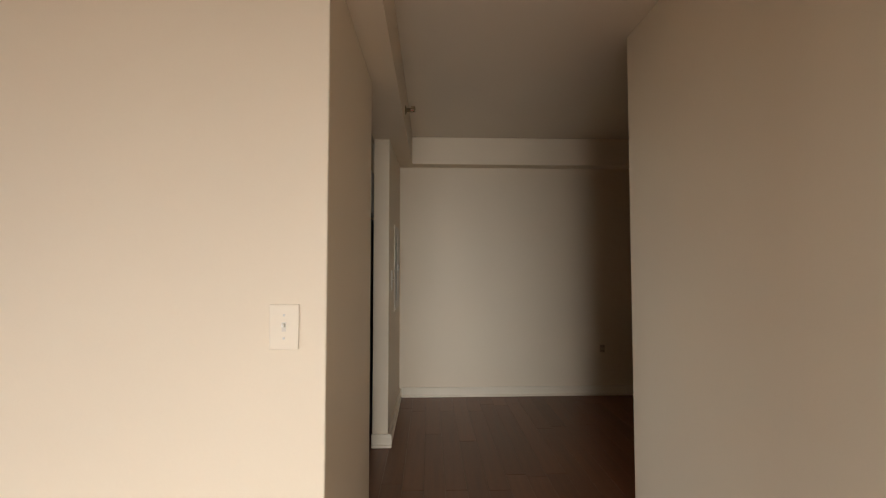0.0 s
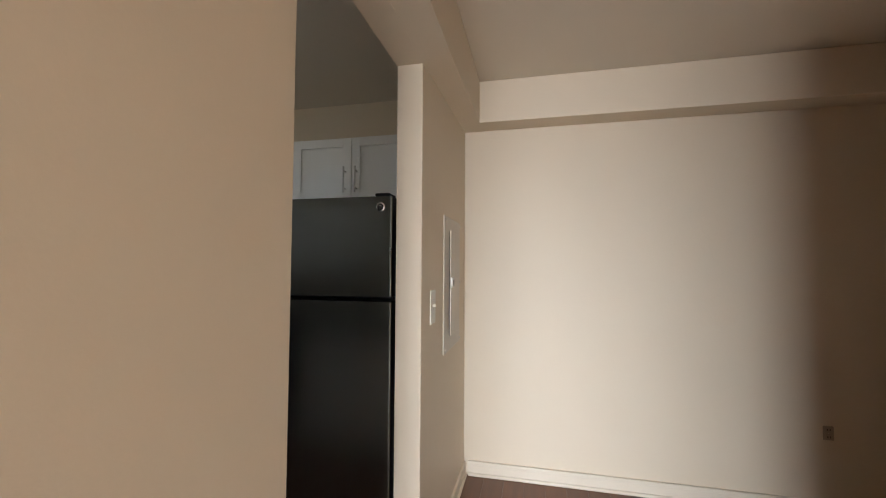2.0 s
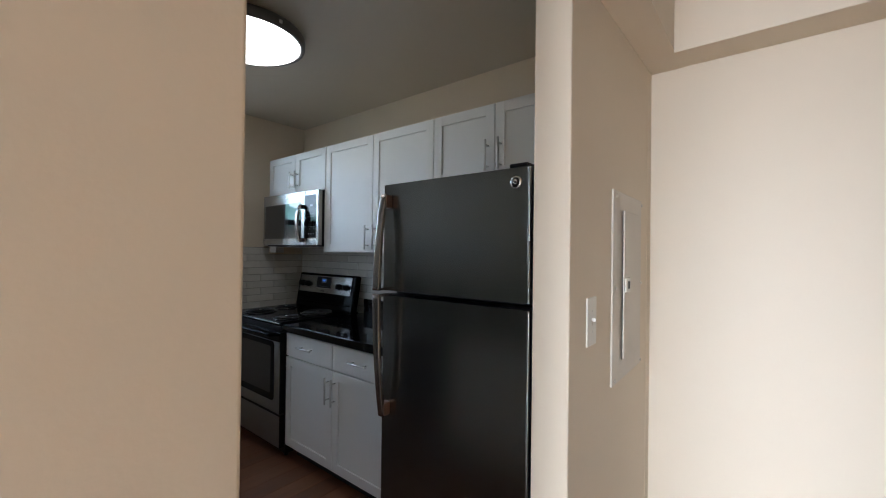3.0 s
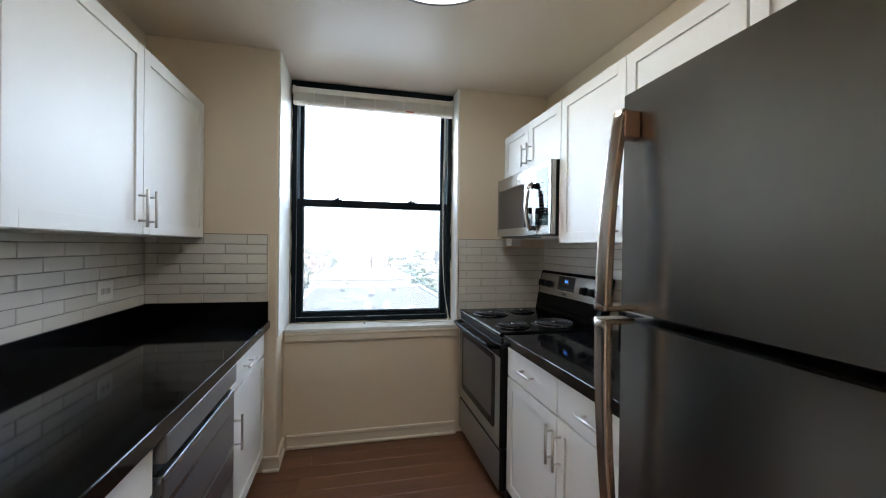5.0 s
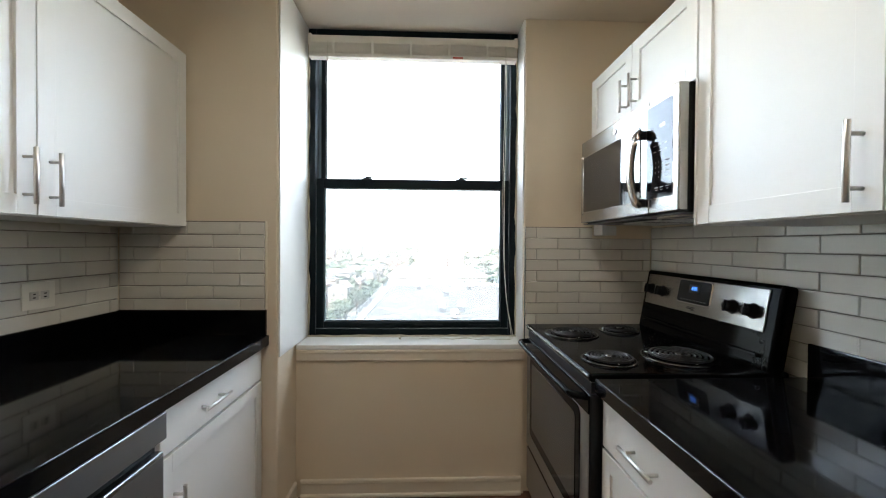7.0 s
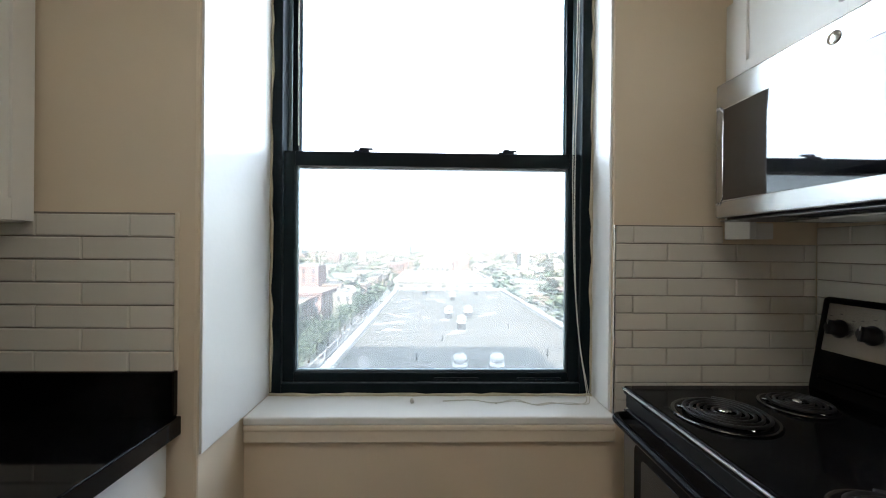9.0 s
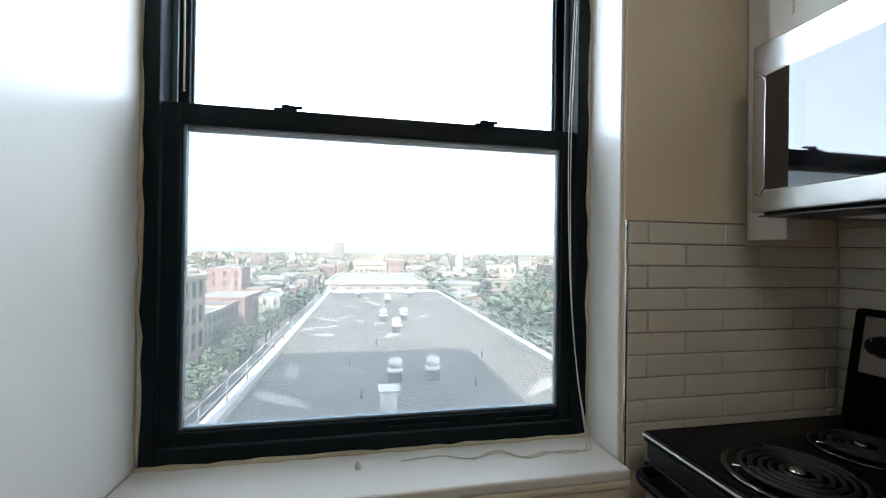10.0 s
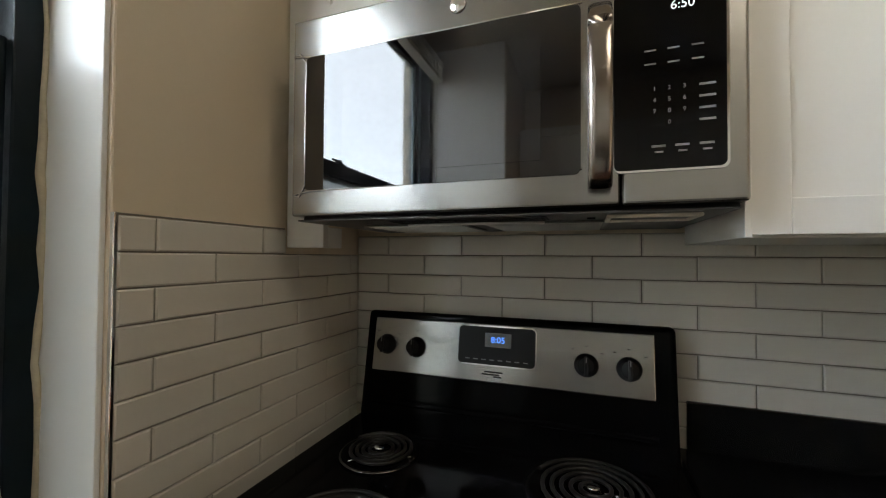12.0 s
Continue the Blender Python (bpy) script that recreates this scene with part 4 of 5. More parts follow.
# long wing below the window
wing = thing("long_wing", (3.3, 37.5, GZ), "long building wing with a stained flat roof", "building")
part("wall", box(-6.0, 12.7, 3.45, 72.0, GZ, -6.3, 0), TOWERW, wing)
part("roof", box(-6.0, 12.7, 3.45, 72.0, -6.3, -6.0, 0), ROOFING, wing, "grey stained roof membrane")
for x0, x1 in ((-6.05, -5.45), (12.15, 12.75)):
    part("parapet", box(x0, x1, 3.45, 72.0, -6.05, -5.62, 0.03), COPING, wing, "pale parapet coping")
part("parapet", box(-5.45, 12.15, 71.5, 72.05, -6.05, -5.62, 0.03), COPING, wing, "pale parapet coping")
random.seed(33)
PATCHP = material("pale_roof_patch", (0.26, 0.25, 0.23), 0.8, vary=0.3, scale=1.2)
PATCHD = material("dark_roof_patch", (0.07, 0.072, 0.072), 0.7, vary=0.3, scale=1.2)
for k in range(34):
    px, py, turn, wide, long = random.uniform(-4.5, 11.2), random.uniform(8, 69), random.uniform(0, 3.1), random.uniform(0.25, 0.9), random.uniform(0.8, 2.6)
    ring = [Vector((long * math.cos(q) * random.uniform(0.6, 1.1), wide * math.sin(q) * random.uniform(0.6, 1.1), 0)) for q in (0.3, 1.2, 2.0, 2.9, 3.8, 4.7, 5.6)]
    ring = [Matrix.Rotation(turn, 3, "Z") @ v for v in ring]
    part("roof_patch", prism([(px + v.x, py + v.y) for v in ring], -6.0, -5.985 - 0.0003 * k), PATCHD if k % 4 == 0 else PATCHP, wing)
for k in range(12):
    part("membrane_seam", box(-4.6 + k * 0.62, -4.54 + k * 0.62, 30 + 3 * (k % 4), 71 - 5 * (k % 3), -6.0, -5.99, 0), CURB, wing)


def railing(name, x, y0, y1, z):
    """Posts and two rails on a parapet."""
    r = thing(name, (x, y0, z), "thin pale metal railing along the roof edge", "railing", "roof railings")
    n = int((y1 - y0) / 3.0)
    for k in range(n + 1):
        y = y0 + (y1 - y0) * k / n
        part("post", tube([(x, y, z), (x, y, z + 1.0)], 0.03, 6), GALV, r)
    for h in (0.5, 1.0):
        part("rail", tube([(x, y0, z + h), (x, y1, z + h)], 0.025, 6), GALV, r)


railing("railing", -5.75, 6, 71, -5.62)
railing("railing", 12.45, 6, 71, -5.62)

stack = thing("vent_stack", (1.35, 18.9, -6.0), "white round vent stack with a flat cap on the roof", "vent")
part("curb", box(0.95, 1.75, 18.5, 19.3, -6.0, -5.85, 0.03), CURB, stack)
part("pipe", lathe([(0.34, 0.0), (0.34, 1.32)], (1.35, 18.9, -5.86), sides=24), GALV, stack)
part("cap", box(0.90, 1.80, 18.45, 19.35, -4.54, -4.46, 0.02), GALV, stack)


def roof_vent(x, y, s):
    v = thing("roof_vent", (x, y, -6.0), "white turbine roof vent on a dark curb", "vent", "roof vents")
    part("curb", box(x - 0.36 * s, x + 0.36 * s, y - 0.36 * s, y + 0.36 * s, -6.0, -6.0 + 0.55 * s, 0.03), CURB, v)
    part("skirt", lathe([(0.48 * s, 0.55 * s), (0.46 * s, 0.68 * s), (0.30 * s, 0.78 * s)], (x, y, -6.0), sides=18), GALV, v)
    part("head", lathe([(0.30 * s, 0.76 * s), (0.42 * s, 0.95 * s), (0.40 * s, 1.15 * s), (0.22 * s, 1.28 * s), (0.0, 1.32 * s)], (x, y, -6.0), sides=18), GALV, v)


for x, y, s in ((2.0, 24.4, 1.0), (4.15, 24.5, 1.0), (3.05, 37.7, 1.0), (2.1, 43.3, 1.0), (4.2, 43.7, 1.0), (3.2, 57.4, 1.0), (-0.9, 64.6, 1.0), (7.2, 64.9, 1.0)):
    roof_vent(x, y, s)
for x, y in ((-0.6, 27.5), (6.3, 23.0), (8.3, 28.6), (1.2, 33.0), (7.4, 38.0), (0.2, 22.0)):
    p = thing("soil_pipe", (x, y, -6.0), "thin grey vent pipe on the roof", "vent", "roof pipes")
    part("pipe", tube([(x, y, -6.0), (x, y, -5.5)], 0.06, 8), CURB, p)


def house(name, x0, x1, y0, y1, top, wall_mat, roof_mat, label, faces="e", storeys=3, bays=0, group="city houses", ww=1.0):
    """A flat-roofed house with cornice and a row of windows a storey on the sides named in faces."""
    h = thing(name, (0.5 * (x0 + x1), 0.5 * (y0 + y1), GZ), label, "house", group)
    part("wall", box(x0, x1, y0, y1, GZ, top, 0), wall_mat, h)
    part("roof", box(x0 + 0.25, x1 - 0.25, y0 + 0.25, y1 - 0.25, top, top + 0.05, 0), roof_mat, h)
    for a in ((x0 - 0.3, x1 + 0.3, y0 - 0.3, y0 + 0.3), (x0 - 0.3, x1 + 0.3, y1 - 0.3, y1 + 0.3), (x1 - 0.3, x1 + 0.3, y0 + 0.3, y1 - 0.3), (x0 - 0.3, x0 + 0.3, y0 + 0.3, y1 - 0.3)):
        part("cornice", box(*a, top - 0.35, top + 0.35, 0.05, 1), wall_mat, h)
    rise = (top - GZ - 0.8) / storeys
    for side in faces:
        along = (y0, y1) if side in "ew" else (x0, x1)
        n = bays or max(2, int((along[1] - along[0]) / 2.6))
        for s in range(storeys):
            for k in range(n):
                c = along[0] + (along[1] - along[0]) * (k + 0.5) / n
                z0 = GZ + 0.9 + rise * s + 0.35
                z1 = z0 + rise * 0.58
                if side == "e":
                    q = (x1 - 0.02, x1 + 0.05, c - ww / 2, c + ww / 2)
                elif side == "w":
                    q = (x0 - 0.05, x0 + 0.02, c - ww / 2, c + ww / 2)
                else:
                    q = (c - ww / 2, c + ww / 2, y0 - 0.05, y0 + 0.02)
                w = part("window", box(*q, z0, z1, 0), WINDARK, h)
                sl = (q[0] - 0.08, q[1] + 0.08, q[2] - 0.08, q[3] + 0.08)
                part("sill", box(*sl, z0 - 0.18, z0 - 0.01, 0), COPING, w)
    return h


# church with a copper-roofed tower
ch = thing("church", (-32, 64, GZ), "cream stone church with a green copper tower roof", "church")
part("tower_wall", box(-37, -26.2, 55, 65.2, GZ, 4.4, 0), CREAMST, ch)
part("tower_cornice", box(-37.5, -25.7, 54.5, 65.7, 3.9, 4.7, 0.1, 1), CREAMST, ch)
part("string_course", box(-37.2, -26.0, 54.8, 65.4, -2.5, -2.1, 0), CREAMST, ch)
spire = bmesh.new()
bmesh.ops.create_cone(spire, segments=4, radius1=8.9, radius2=0.0, depth=4.2, cap_ends=True)
spire.transform(Matrix.Translation((-31.6, 60.1, 6.8)) @ Matrix.Rotation(radians(45), 4, "Z"))
part("tower_roof", spire, COPPER, ch, "green copper pyramid roof")
for k in range(3):
    part("belfry_window", box(-26.22, -26.1, 56.6 + k * 2.9, 58.0 + k * 2.9, -0.8, 2.6, 0), WINDARK, ch)
    part("belfry_window", box(-35.5 + k * 3.2, -34.1 + k * 3.2, 54.9, 55.02, -0.8, 2.6, 0), WINDARK, ch)
    part("tower_window", box(-35.5 + k * 3.2, -34.3 + k * 3.2, 54.9, 55.02, -10.5, -7.5, 0), WINDARK, ch)
    part("tower_window", box(-26.22, -26.1, 57.0 + k * 2.8, 58.2 + k * 2.8, -12.5, -9.0, 0), WINDARK, ch)
nave = part("nave_wall", box(-40, -27.0, 65.3, 77.0, GZ, -3.4, 0), CREAMST, ch)
part("nave_cornice", box(-40.3, -26.6, 65.3, 77.3, -3.9, -3.2, 0.08, 1), CREAMST, nave)
for s in range(4):
    for k in range(4):
        part("nave_window", box(-27.02, -26.9, 66.4 + k * 2.7, 67.6 + k * 2.7, GZ + 1.5 + s * 4.2, GZ + 4.2 + s * 4.2, 0), WINDARK, nave)
porch = part("porch_wall", box(-30, -24.6, 50.0, 54.9, GZ, -10.5, 0), CREAMST, ch)
part("porch_roof", box(-30.3, -24.2, 49.7, 55.0, -10.5, -10.1, 0), BRICKO, porch)

# row houses along the street
house("row_house", -46, -31.5, 88, 101, -12.4, BRICKY, TARROOF, "yellow brick row house with a dark cornice", "es", 3)
house("row_house", -46, -31.5, 101.3, 110, -12.2, BRICKR, TARROOF, "red brick row house on the street", "es", 3)
house("row_house", -46, -31.5, 116, 134, -12.0, BRICKR, SILVERROOF, "long red brick row house with a silver roof", "es", 3)
house("row_house", -46, -31.5, 140, 158, -11.6, BRICKO, TARROOF, "orange brick row house on the street", "es", 3)
house("row_house", -46, -31.5, 166, 190, -11.0, STUCCO, SILVERROOF, "pale stucco row house on the street", "es", 3)
house("row_house", -64, -48, 96, 124, -11.0, STUCCO, SILVERROOF, "pale house behind the yellow row house", "es", 3)
# beyond the far end of the wing
house("school_building", -7, 12, 79, 108, -5.0, STUCCO, SILVERROOF, "pale building behind the end of the roof", "s", 5, 7, "city houses", 0.8)
house("school_building", -3, 5, 110, 126, -2.4, CREAMST, SILVERROOF, "cream raised building behind the pale one", "s", 4, 6, "city houses", 0.8)
for i, (x, y, w, d, t, m, r) in enumerate(((17, 60, 9, 10, -11.5, STUCCO, SILVERROOF), (19, 74, 10, 9, -10.6, STUCCO, TARROOF), (17, 92, 12, 12, -9.4, BRICKO, SILVERROOF),
                                           (30, 66, 10, 12, -9.5, STUCCO, SILVERROOF), (31, 86, 12, 14, -8.5, BRICKR, TARROOF), (44, 82, 12, 12, -8.8, STUCCO, SILVERROOF),
                                           (18, 112, 14, 14, -8.0, STUCCO, SILVERROOF), (36, 112, 14, 12, -7.6, BRICKO, TARROOF))):
    house("row_house", x, x + w, y, y + d, t, m, r, ("pale stucco" if m is STUCCO else "brick") + " house among trees beyond the roof", "sw", 3)


def tree(x, y, h, spread, seed, base=GZ):
    """A street tree: tapered trunk, limbs and a crown of many small leaf clumps."""
    random.seed(seed)
    t = thing("tree", (x, y, base), "green broad-leaved street tree with an uneven crown", "tree", "street trees")
    trunk = bmesh.new()
    tube([(x, y, base), (x + 0.1, y, base + h * 0.3), (x + 0.2, y + 0.1, base + h * 0.6)], [0.28, 0.2, 0.12], 8, bm=trunk)
    tips = []
    for k in range(6):
        a = k * 1.05 + random.uniform(-0.3, 0.3)
        tip = (x + spread * 0.7 * math.cos(a), y + spread * 0.7 * math.sin(a), base + h * random.uniform(0.6, 0.9))
        tube([(x + 0.1, y, base + h * random.uniform(0.25, 0.45)), tip], [0.11, 0.03], 6, bm=trunk)
        tips.append(Vector(tip))
    part("trunk", trunk, BARK, t)
    crown = bmesh.new()
    for k in range(430):
        c = random.choice(tips + [Vector((x, y, base + h * 0.85))])
        p = c + Vector((random.gauss(0, spread * 0.3), random.gauss(0, spread * 0.3), random.gauss(0, h * 0.11)))
        s = random.uniform(0.22, 0.5)
        e = Euler((random.uniform(-0.9, 0.9), random.uniform(-0.9, 0.9), random.uniform(0, 6.3))).to_matrix()
        vs = [crown.verts.new(p + e @ Vector(q) * s) for q in ((-1, 0, 0), (-0.2, -0.7, 0.15), (1, 0, -0.1), (0.1, 0.8, 0.1))]
        crown.faces.new(vs)
    part("crown", crown, LEAF, t)
    return t


kinds = [tree(-8.3, 20.0, 9.0, 2.5, 1), tree(-8.8, 31.0, 8.0, 2.2, 2), tree(-22.5, 40.0, 6.5, 2.3, 3)]
random.seed(11)
spots = [(-8.4, y) for y in (14, 25.5, 38, 45, 52, 60, 68, 77, 86)] + [(-22.6, y) for y in (30, 47, 54, 61, 69, 78, 84, 92, 100, 108, 117, 126, 136, 146, 158, 172)]
spots += [(-25.5, 85), (-27, 90), (-9, 98), (-9, 112), (-9, 128), (17.5, 88), (18, 70), (17.5, 52), (18, 44), (27, 80), (29, 100), (42, 98), (50, 110), (60, 120), (18.5, 34), (22, 58), (28, 62), (34, 80), (40, 76), (16, 106), (30, 126), (40, 128), (50, 128), (16, 128), (48, 96), (56, 104)]
for k, (x, y) in enumerate(spots):
    copy_thing(kinds[2 if -30 < x < -20 else k % 2], Matrix.Translation((x + random.uniform(-0.8, 0.8), y + random.uniform(-1, 1), GZ)) @ Matrix.Rotation(random.uniform(0, 6.28), 4, "Z")
               @ Matrix.Diagonal((1.7, 1.7, random.uniform(1.5, 1.75), 1) if x > 12 else (1, 1, random.uniform(0.85, 1.15), 1)))


def far_city():
    """Blocks, roofs and tree clumps out to the horizon, by chance."""
    random.seed(21)
    walls = (STUCCO, STUCCO, CREAMST, BRICKO, BRICKR, BRICKY)
    groups = {m.name: (m, bmesh.new()) for m in walls + (SILVERROOF, TARROOF, WINDARK)}
    woods = bmesh.new()
    for k in range(3600):
        d = 128 + 1700 * random.random() ** 1.9
        a = radians(random.uniform(-44, 40))
        x, y = math.sin(a) * d, math.cos(a) * d
        if -26 < x < -5 and y < 420 or (-66 < x < 56 and y < 135):
            continue
        if random.random() < 0.55:
            wide, tall = random.uniform(3, 7), random.uniform(7, 12)
            for q in range(34):
                s = random.uniform(0.7, 1.7)
                p = Vector((x + random.gauss(0, wide), y + random.gauss(0, wide), GZ + random.uniform(2, tall)))
                e = Euler((random.uniform(-1, 1), random.uniform(-1, 1), random.uniform(0, 6))).to_matrix()
                woods.faces.new([woods.verts.new(p + e @ Vector(c) * s) for c in ((-1, 0, 0), (-0.3, -0.8, 0.2), (0.9, -0.2, 0), (0.3, 0.8, 0.1))])
            continue
        w, l = random.uniform(5, 14), random.uniform(7, 18)
        h = random.choice((7, 8, 9, 9, 10, 11)) + (random.uniform(3, 9) if random.random() < 0.05 else 0)
        x0, x1, y0, y1 = x - w / 2, x + w / 2, y - l / 2, y + l / 2
        box(x0, x1, y0, y1, GZ, GZ + h, 0, bm=groups[random.choice(walls).name][1])
        box(x0 + 0.3, x1 - 0.3, y0 + 0.3, y1 - 0.3, GZ + h, GZ + h + 0.1, 0, bm=groups[random.choice((SILVERROOF, SILVERROOF, TARROOF)).name][1])
        if d < 520:
            n = max(2, int(w / 2.6))
            for c in range(n):
                cx = x0 + w * (c + 0.5) / n
                for z in (GZ + h - 2.6, GZ + h - 5.6):
                    box(cx - 0.45, cx + 0.45, y0 - 0.06, y0, z, z + 1.5, 0, bm=groups[WINDARK.name][1])
            box(x1 - 1.4, x1 - 0.7, y1 - 1.6, y1 - 0.8, GZ + h, GZ + h + 1.3, 0, bm=groups[BRICKO.name][1])
    for mat, bm in groups.values():
        tagged(new("far_houses", mesh_of("far_houses", bm, mat)), "far city houses towards the horizon", "houses", kind="stuff")
    tagged(new("far_trees", mesh_of("far_trees", woods, LEAF)), "far green tree crowns among houses", "trees", kind="stuff")


far_city()
house("far_tower", -52, -36, 640, 656, 12.0, STUCCO, TARROOF, "grey high-rise far off on the horizon", "s", 9, 5, "far towers", 1.8)
# the haze of distance is mixed into this pale bluish woods colour
HAZEHILL = material("haze_tinted_woods", (0.20, 0.235, 0.24), 0.9, vary=0.16, scale=0.012, grain_scale=0.1)


def ridge(dist, top, swell, step, seed):
    """A long low wooded rise with an uneven skyline."""
    bm = bmesh.new()
    line = []
    for k in range(int(2 * dist / step)):
        x = -dist + k * step
        z = top + swell * noise.noise(Vector((x * 0.0022, seed, 0))) + 0.45 * swell * noise.noise(Vector((x * 0.012, seed, 3)))
        line.append((x, z))
    for (xa, za), (xb, zb) in zip(line, line[1:]):
        quad = [bm.verts.new(p) for p in ((xa, dist, GZ - 1), (xb, dist, GZ - 1), (xb, dist + 60, zb), (xa, dist + 60, za))]
        bm.faces.new(quad)
    return bm


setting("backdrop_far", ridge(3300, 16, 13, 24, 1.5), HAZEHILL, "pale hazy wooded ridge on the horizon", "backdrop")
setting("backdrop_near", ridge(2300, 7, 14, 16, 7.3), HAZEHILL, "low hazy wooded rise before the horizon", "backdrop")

# ---- switches, panel, outlets, sprinkler ----
def wall_plate(name, label, category, centre, u, n, w, h, toggle, cover=PLASTIC):
    """A cover plate on a wall: centre on the wall, u along it, n out of it; with a toggle or a duplex outlet."""
    c, u, n, z = Vector(centre), Vector(u), Vector(n), Vector((0, 0, 1))
    m = Matrix.Translation(c) @ Matrix((u, z, n)).transposed().to_4x4()
    root = thing(name, centre, label, category)

    def piece(title, x0, x1, y0, y1, z0, z1, bev, mat, parent):
        bm = box(x0, x1, y0, y1, z0, z1, bev)
        bm.transform(m)
        bmesh.ops.recalc_face_normals(bm, faces=bm.faces[:])
        return part(title, bm, mat, parent)
    plate = piece("plate", -w / 2, w / 2, -h / 2, h / 2, 0.0, 0.006, 0.003, cover, root)
    if toggle:
        piece("slot", -0.006, 0.006, -0.013, 0.013, 0.0055, 0.0066, 0.0004, PANELPAINT, plate)
        piece("toggle", -0.004, 0.004, 0.000, 0.011, 0.006, 0.017, 0.002, PLASTIC, plate)
        piece("screw", -0.003, 0.003, 0.029, 0.035, 0.0055, 0.0068, 0.001, NICKEL, plate)
        piece("screw", -0.003, 0.003, -0.035, -0.029, 0.0055, 0.0068, 0.001, NICKEL, plate)
    else:
        for s in (-1, 1):
            flat = abs(w) > abs(h)
            ox, oy = (s * 0.0195, 0) if flat else (0, s * 0.0195)
            face = piece("receptacle", ox - 0.0155, ox + 0.0155, oy - 0.0145, oy + 0.0145, 0.0055, 0.008, 0.002, OUTLET if cover is PLASTIC else cover, plate)
            for q in (-0.006, 0.006):
                a = (ox - 0.005, ox + 0.005, oy + q - 0.002, oy + q + 0.002) if flat else (ox + q - 0.002, ox + q + 0.002, oy - 0.005, oy + 0.005)
                piece("slot", *a, 0.0078, 0.0083, 0, DARK, face)
        piece("screw", -0.002, 0.002, -0.002, 0.002, 0.0058, 0.007, 0.0006, NICKEL, plate)
    return root


wall_plate("light_switch", "cream toggle switch on the living room wall", "light switch", (-1.01, 0.244, 1.114), (0, -1, 0), (-1, 0, 0), 0.082, 0.126, True, PLATEPAINT)
wall_plate("light_switch", "cream toggle switch beside the breaker panel", "light switch", (0.890, YP, 1.168), (1, 0, 0), (0, -1, 0), 0.085, 0.150, True)
wall_plate("wall_outlet", "white double outlet in the tiled backsplash", "outlet", (XL + 0.010, 2.365, 1.115), (0, 1, 0), (1, 0, 0), 0.118, 0.092, False)
wall_plate("wall_outlet", "cream double outlet low on the dining wall", "outlet", (XD, -1.875, 0.455), (0, -1, 0), (-1, 0, 0), 0.05, 0.075, False, CREAMPLATE)

ep = thing("breaker_panel", (1.31, YP, 0.9), "grey painted breaker panel with a latched door", "breaker panel")
part("cover", box(1.105, 1.530, YP - 0.008, YP, 0.905, 1.610, 0.003), PANELPAINT, ep)
pdoor = part("panel_door", box(1.215, 1.440, YP - 0.019, YP - 0.0125, 0.985, 1.540, 0.002), PANELPAINT, ep)
# thin dark strip put in for the shade beside the panel door
part("door_shadow_strip", box(1.2105, 1.2145, YP - 0.0135, YP - 0.0121, 0.985, 1.540, 0), DARK, ep)
lat = part("latch", box(1.205, 1.262, YP - 0.030, YP - 0.0195, 1.235, 1.290, 0.004), NICKEL, pdoor, "small metal latch")
part("latch_slot", box(1.222, 1.246, YP - 0.0312, YP - 0.0302, 1.248, 1.277, 0.0004), DARK, lat)
for x, z in ((1.122, 1.588), (1.510, 1.588), (1.122, 1.255), (1.510, 1.255), (1.122, 0.925), (1.510, 0.925)):
    part("screw", lathe([(0.0, -0.004), (0.006, -0.003), (0.007, 0.0)], (x, YP - 0.012, z), "y", 12), NICKEL, ep)

sp = thing("fire_sprinkler", (0.46, 0.0, 2.314), "tarnished sidewall fire sprinkler on the beam", "sprinkler")
part("escutcheon", lathe([(0.0, -0.010), (0.016, -0.009), (0.030, -0.003), (0.033, 0.0)], (0.46, 0.0, 2.314), "y", 24), BRASS, sp)
part("body", lathe([(0.010, -0.034), (0.012, -0.022), (0.013, -0.008)], (0.46, 0.0, 2.314), "y", 14), BRASS, sp)
for s in (-1, 1):
    part("frame_arm", tube([(0.46, -0.032, 2.314 + s * 0.010), (0.46, -0.046, 2.314 + s * 0.013), (0.46, -0.060, 2.314 + s * 0.006)], 0.003, 8), BRASS, sp)
part("bulb", tube([(0.46, -0.034, 2.314), (0.46, -0.058, 2.314)], 0.0022, 8), RED, sp)
part("deflector", box(0.440, 0.480, -0.066, -0.060, 2.302, 2.330, 0.002), BRASS, sp)
part("deflector_hood", box(0.436, 0.484, -0.066, -0.040, 2.330, 2.334, 0.001), BRASS, sp)

# ---- tiles ----
TP, TL, GAP = 0.0566, 0.228, 0.0026
TILE_MESHES = {}


def tile_mesh(w, h):
    """A low pillow-edged tile, w wide along x, h high along z, its face towards -y."""
    key = (round(w, 3), round(h, 3))
    if key not in TILE_MESHES:
        bm = bmesh.new()
        e, d = min(0.0028, w * 0.3), 0.0075
        back = [bm.verts.new((x, 0, z)) for x, z in ((0, 0), (w, 0), (w, h), (0, h))]
        mid = [bm.verts.new((x, -d + 0.002, z)) for x, z in ((0, 0), (w, 0), (w, h), (0, h))]
        face = [bm.verts.new((x, -d, z)) for x, z in ((e, e), (w - e, e), (w - e, h - e), (e, h - e))]
        for a, b in ((back, mid), (mid, face)):
            for k in range(4):
                bm.faces.new((a[k], a[(k + 1) % 4], b[(k + 1) % 4], b[k]))
        bm.faces.new(face)
        bmesh.ops.recalc_face_normals(bm, faces=bm.faces[:])
        TILE_MESHES[key] = mesh_of("tile", bm, TILE)
    return TILE_MESHES[key]


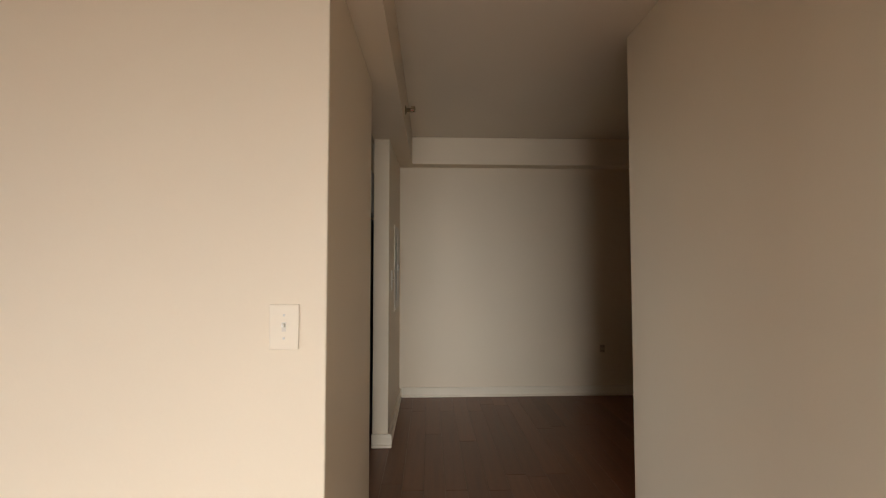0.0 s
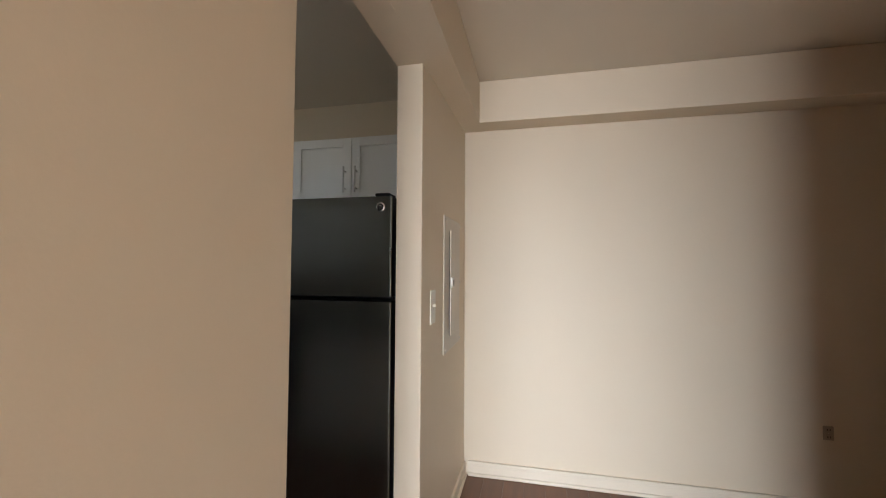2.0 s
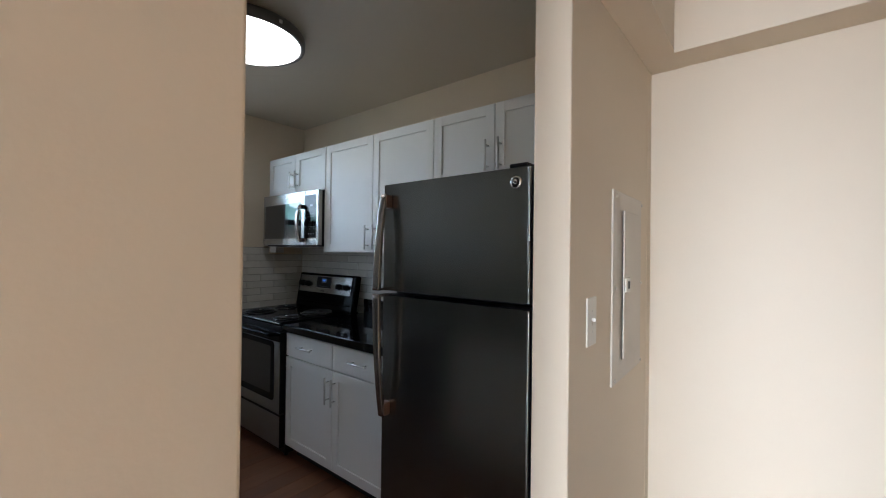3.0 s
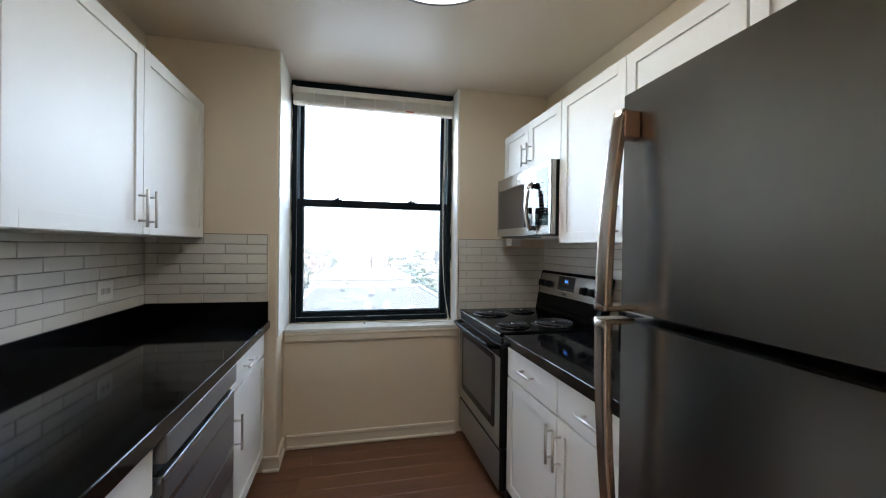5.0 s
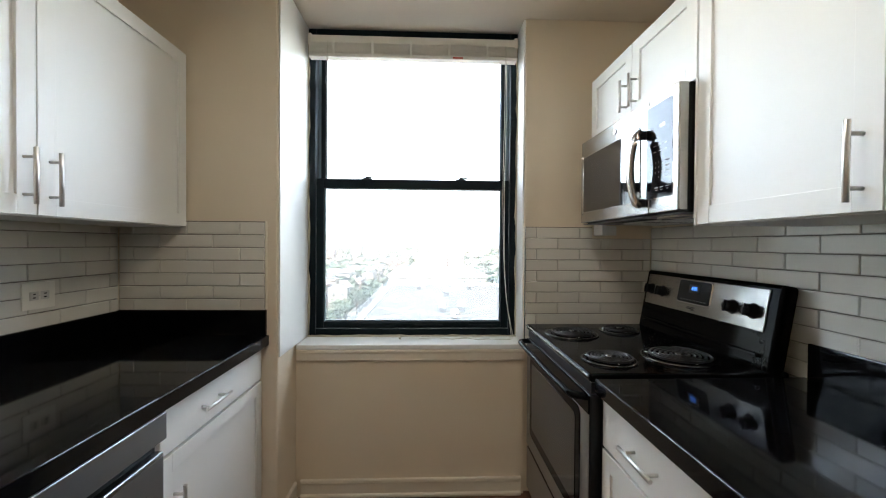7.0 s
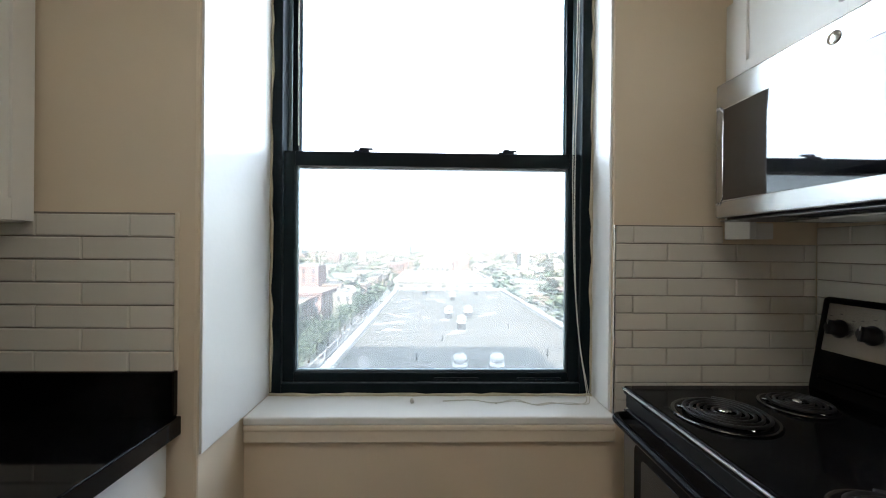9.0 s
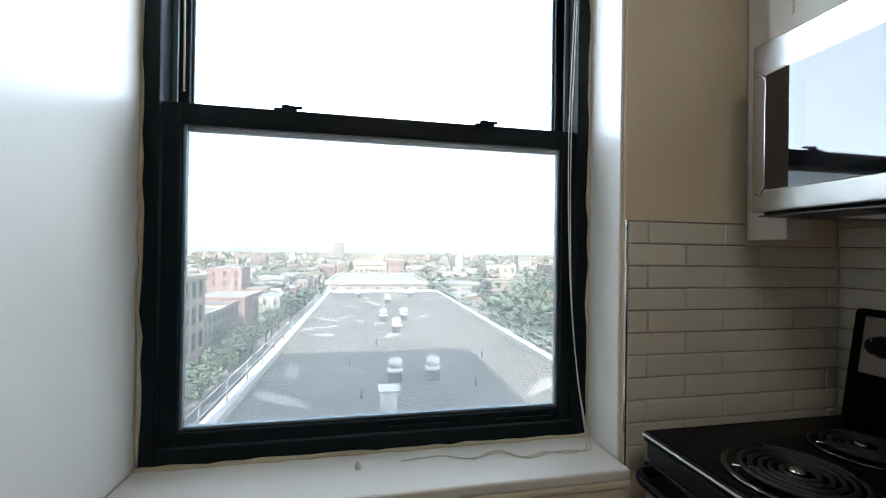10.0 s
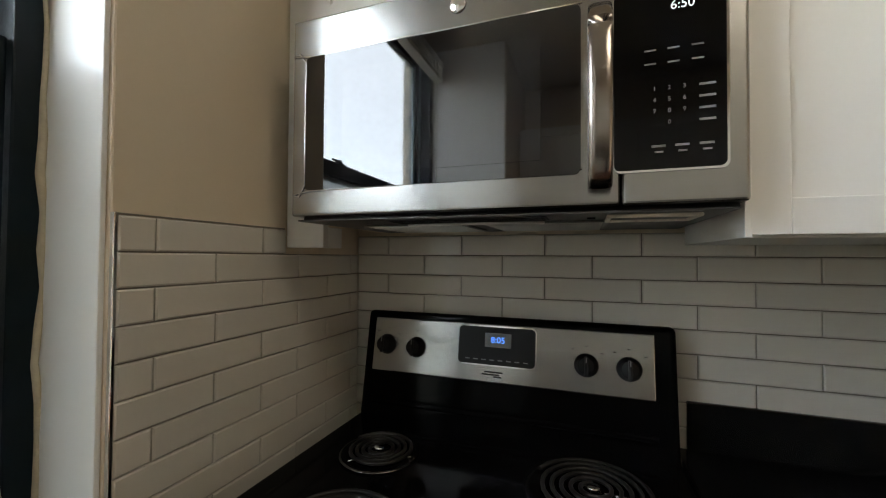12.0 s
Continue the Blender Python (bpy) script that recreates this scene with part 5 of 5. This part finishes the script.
def tiled(name, label, origin, turn, length, rows, first, seed):
    """Running bond from the top row down; first: the offsets of the first joint in odd and even rows; rows: (row number, start, end)."""
    random.seed(seed)
    m = Matrix.Translation(origin) @ Matrix.Rotation(radians(turn), 4, "Z")
    back = bmesh.new()
    for r, s, e in rows:
        box(s, e, -0.0030, 0.0, -(r + 1) * TP, -r * TP, 0, bm=back)
    back.transform(m)
    root = setting(name, back, GROUT, label, "backsplash")
    BASES[root] = Vector((0, 0, 0))
    for r, s, e in rows:
        cut = first[r % 2]
        joints = [s] + [j for j in (cut + k * TL for k in range(-14, 30)) if s + 0.012 < j < e - 0.012] + [e]
        for a, b in zip(joints, joints[1:]):
            w, h = b - a - GAP, TP - GAP
            ob = new("tile", tile_mesh(w, h))
            ob.parent = root
            ob.matrix_basis = m @ Matrix.Translation((a + GAP / 2, -0.0028 + random.uniform(-0.0005, 0.0005), -(r + 1) * TP + GAP / 2)) @ \
                Euler((random.uniform(-0.006, 0.006), random.uniform(-0.003, 0.003), random.uniform(-0.004, 0.004))).to_matrix().to_4x4()
    return root


ZTILE = 1.394
tiled("backsplash_window_right", "cream glazed subway tiles beside the window", (1.004, 3.006, ZTILE), 0, 0.67,
      [(r, 0.0, 0.355 if r < 1 else 0.668) for r in range(11)], (0.057, 0.170), 1)
tiled("backsplash_pier", "cream glazed subway tiles on the window pier", (XL + 0.009, 2.735, ZTILE), 0, 0.62,
      [(r, 0.0, 0.627) for r in range(7)], (0.519, 0.403), 2)
tiled("backsplash_left", "cream glazed subway tiles behind the worktop", (XL, 0.536, ZTILE), 90, 2.19,
      [(r, 0.0, 2.190) for r in range(7)], (0.09, 0.20), 3)
tiled("backsplash_range", "cream glazed subway tiles behind range and worktop", (XK, 3.003, ZTILE), -90, 2.0,
      [(r, 0.0, 1.99) if r < 7 else (r, 0.0, 0.895) for r in range(10)], (0.108, 0.224), 4)
setting("tile_edge_right", box(0.9985, 1.0035, 2.996, 3.0055, 0.78, 1.397, 0.001), CHROME, "thin metal tile edge beside the window", "trim")
setting("tile_edge_pier", box(-0.2295, -0.221, 2.727, 2.7345, 1.0065, 1.399, 0.002), TRIM, "painted edge strip beside the tiles", "trim")
setting("tile_cap_pier", box(XL + 0.009, -0.2295, 2.729, 2.7345, 1.3945, 1.398, 0.001), GROUT, "grout line on top of the tiles", "trim")
setting("tile_cap_right", box(1.004, 1.358, 3.000, 3.0055, 1.3945, 1.397, 0.0008), GROUT, "grout line on top of the tiles", "trim")

# ---- floor boards ----
PW, PL = 0.125, 1.22
BOARD = {}


def board_mesh(w, l):
    key = (round(w, 3), round(l, 3))
    if key not in BOARD:
        bm = bmesh.new()
        e = 0.0012
        low = [bm.verts.new(p) for p in ((0, 0, -0.0119), (l, 0, -0.0119), (l, w, -0.0119), (0, w, -0.0119))]
        mid = [bm.verts.new(p) for p in ((0, 0, -0.001), (l, 0, -0.001), (l, w, -0.001), (0, w, -0.001))]
        top = [bm.verts.new(p) for p in ((e, e, 0), (l - e, e, 0), (l - e, w - e, 0), (e, w - e, 0))]
        for a, b in ((low, mid), (mid, top)):
            for k in range(4):
                bm.faces.new((a[k], a[(k + 1) % 4], b[(k + 1) % 4], b[k]))
        bm.faces.new(top)
        bmesh.ops.recalc_face_normals(bm, faces=bm.faces[:])
        BOARD[key] = mesh_of("floor_board", bm, FLOORW)
    return BOARD[key]


random.seed(8)
rest = bmesh.new()
for r in range(int(8.9 / PW)):
    y = -4.38 + r * PW
    x = -6.29 - random.uniform(0, PL)
    while x < 1.85:
        a, b = max(x, -6.29), min(x + PL, 1.85)
        x += PL
        if b - a < 0.06:
            continue
        if b > -1.2 and -4.3 < y < 3.0 and not (y > 0.55 and b < -0.3):
            ob = new("floor_board", board_mesh(PW - 0.0008, b - a - 0.0008))
            ob.parent = floor
            ob.location = (a, y, random.uniform(-0.0003, 0.0003))
        else:
            tmp = board_mesh(PW - 0.0008, b - a - 0.0008).copy()
            tmp.transform(Matrix.Translation((a, y, 0)))
            rest.from_mesh(tmp)
            bpy.data.meshes.remove(tmp)
others = part("floor_boards_living", rest, FLOORW, floor)
tagged(others, kind="stuff")
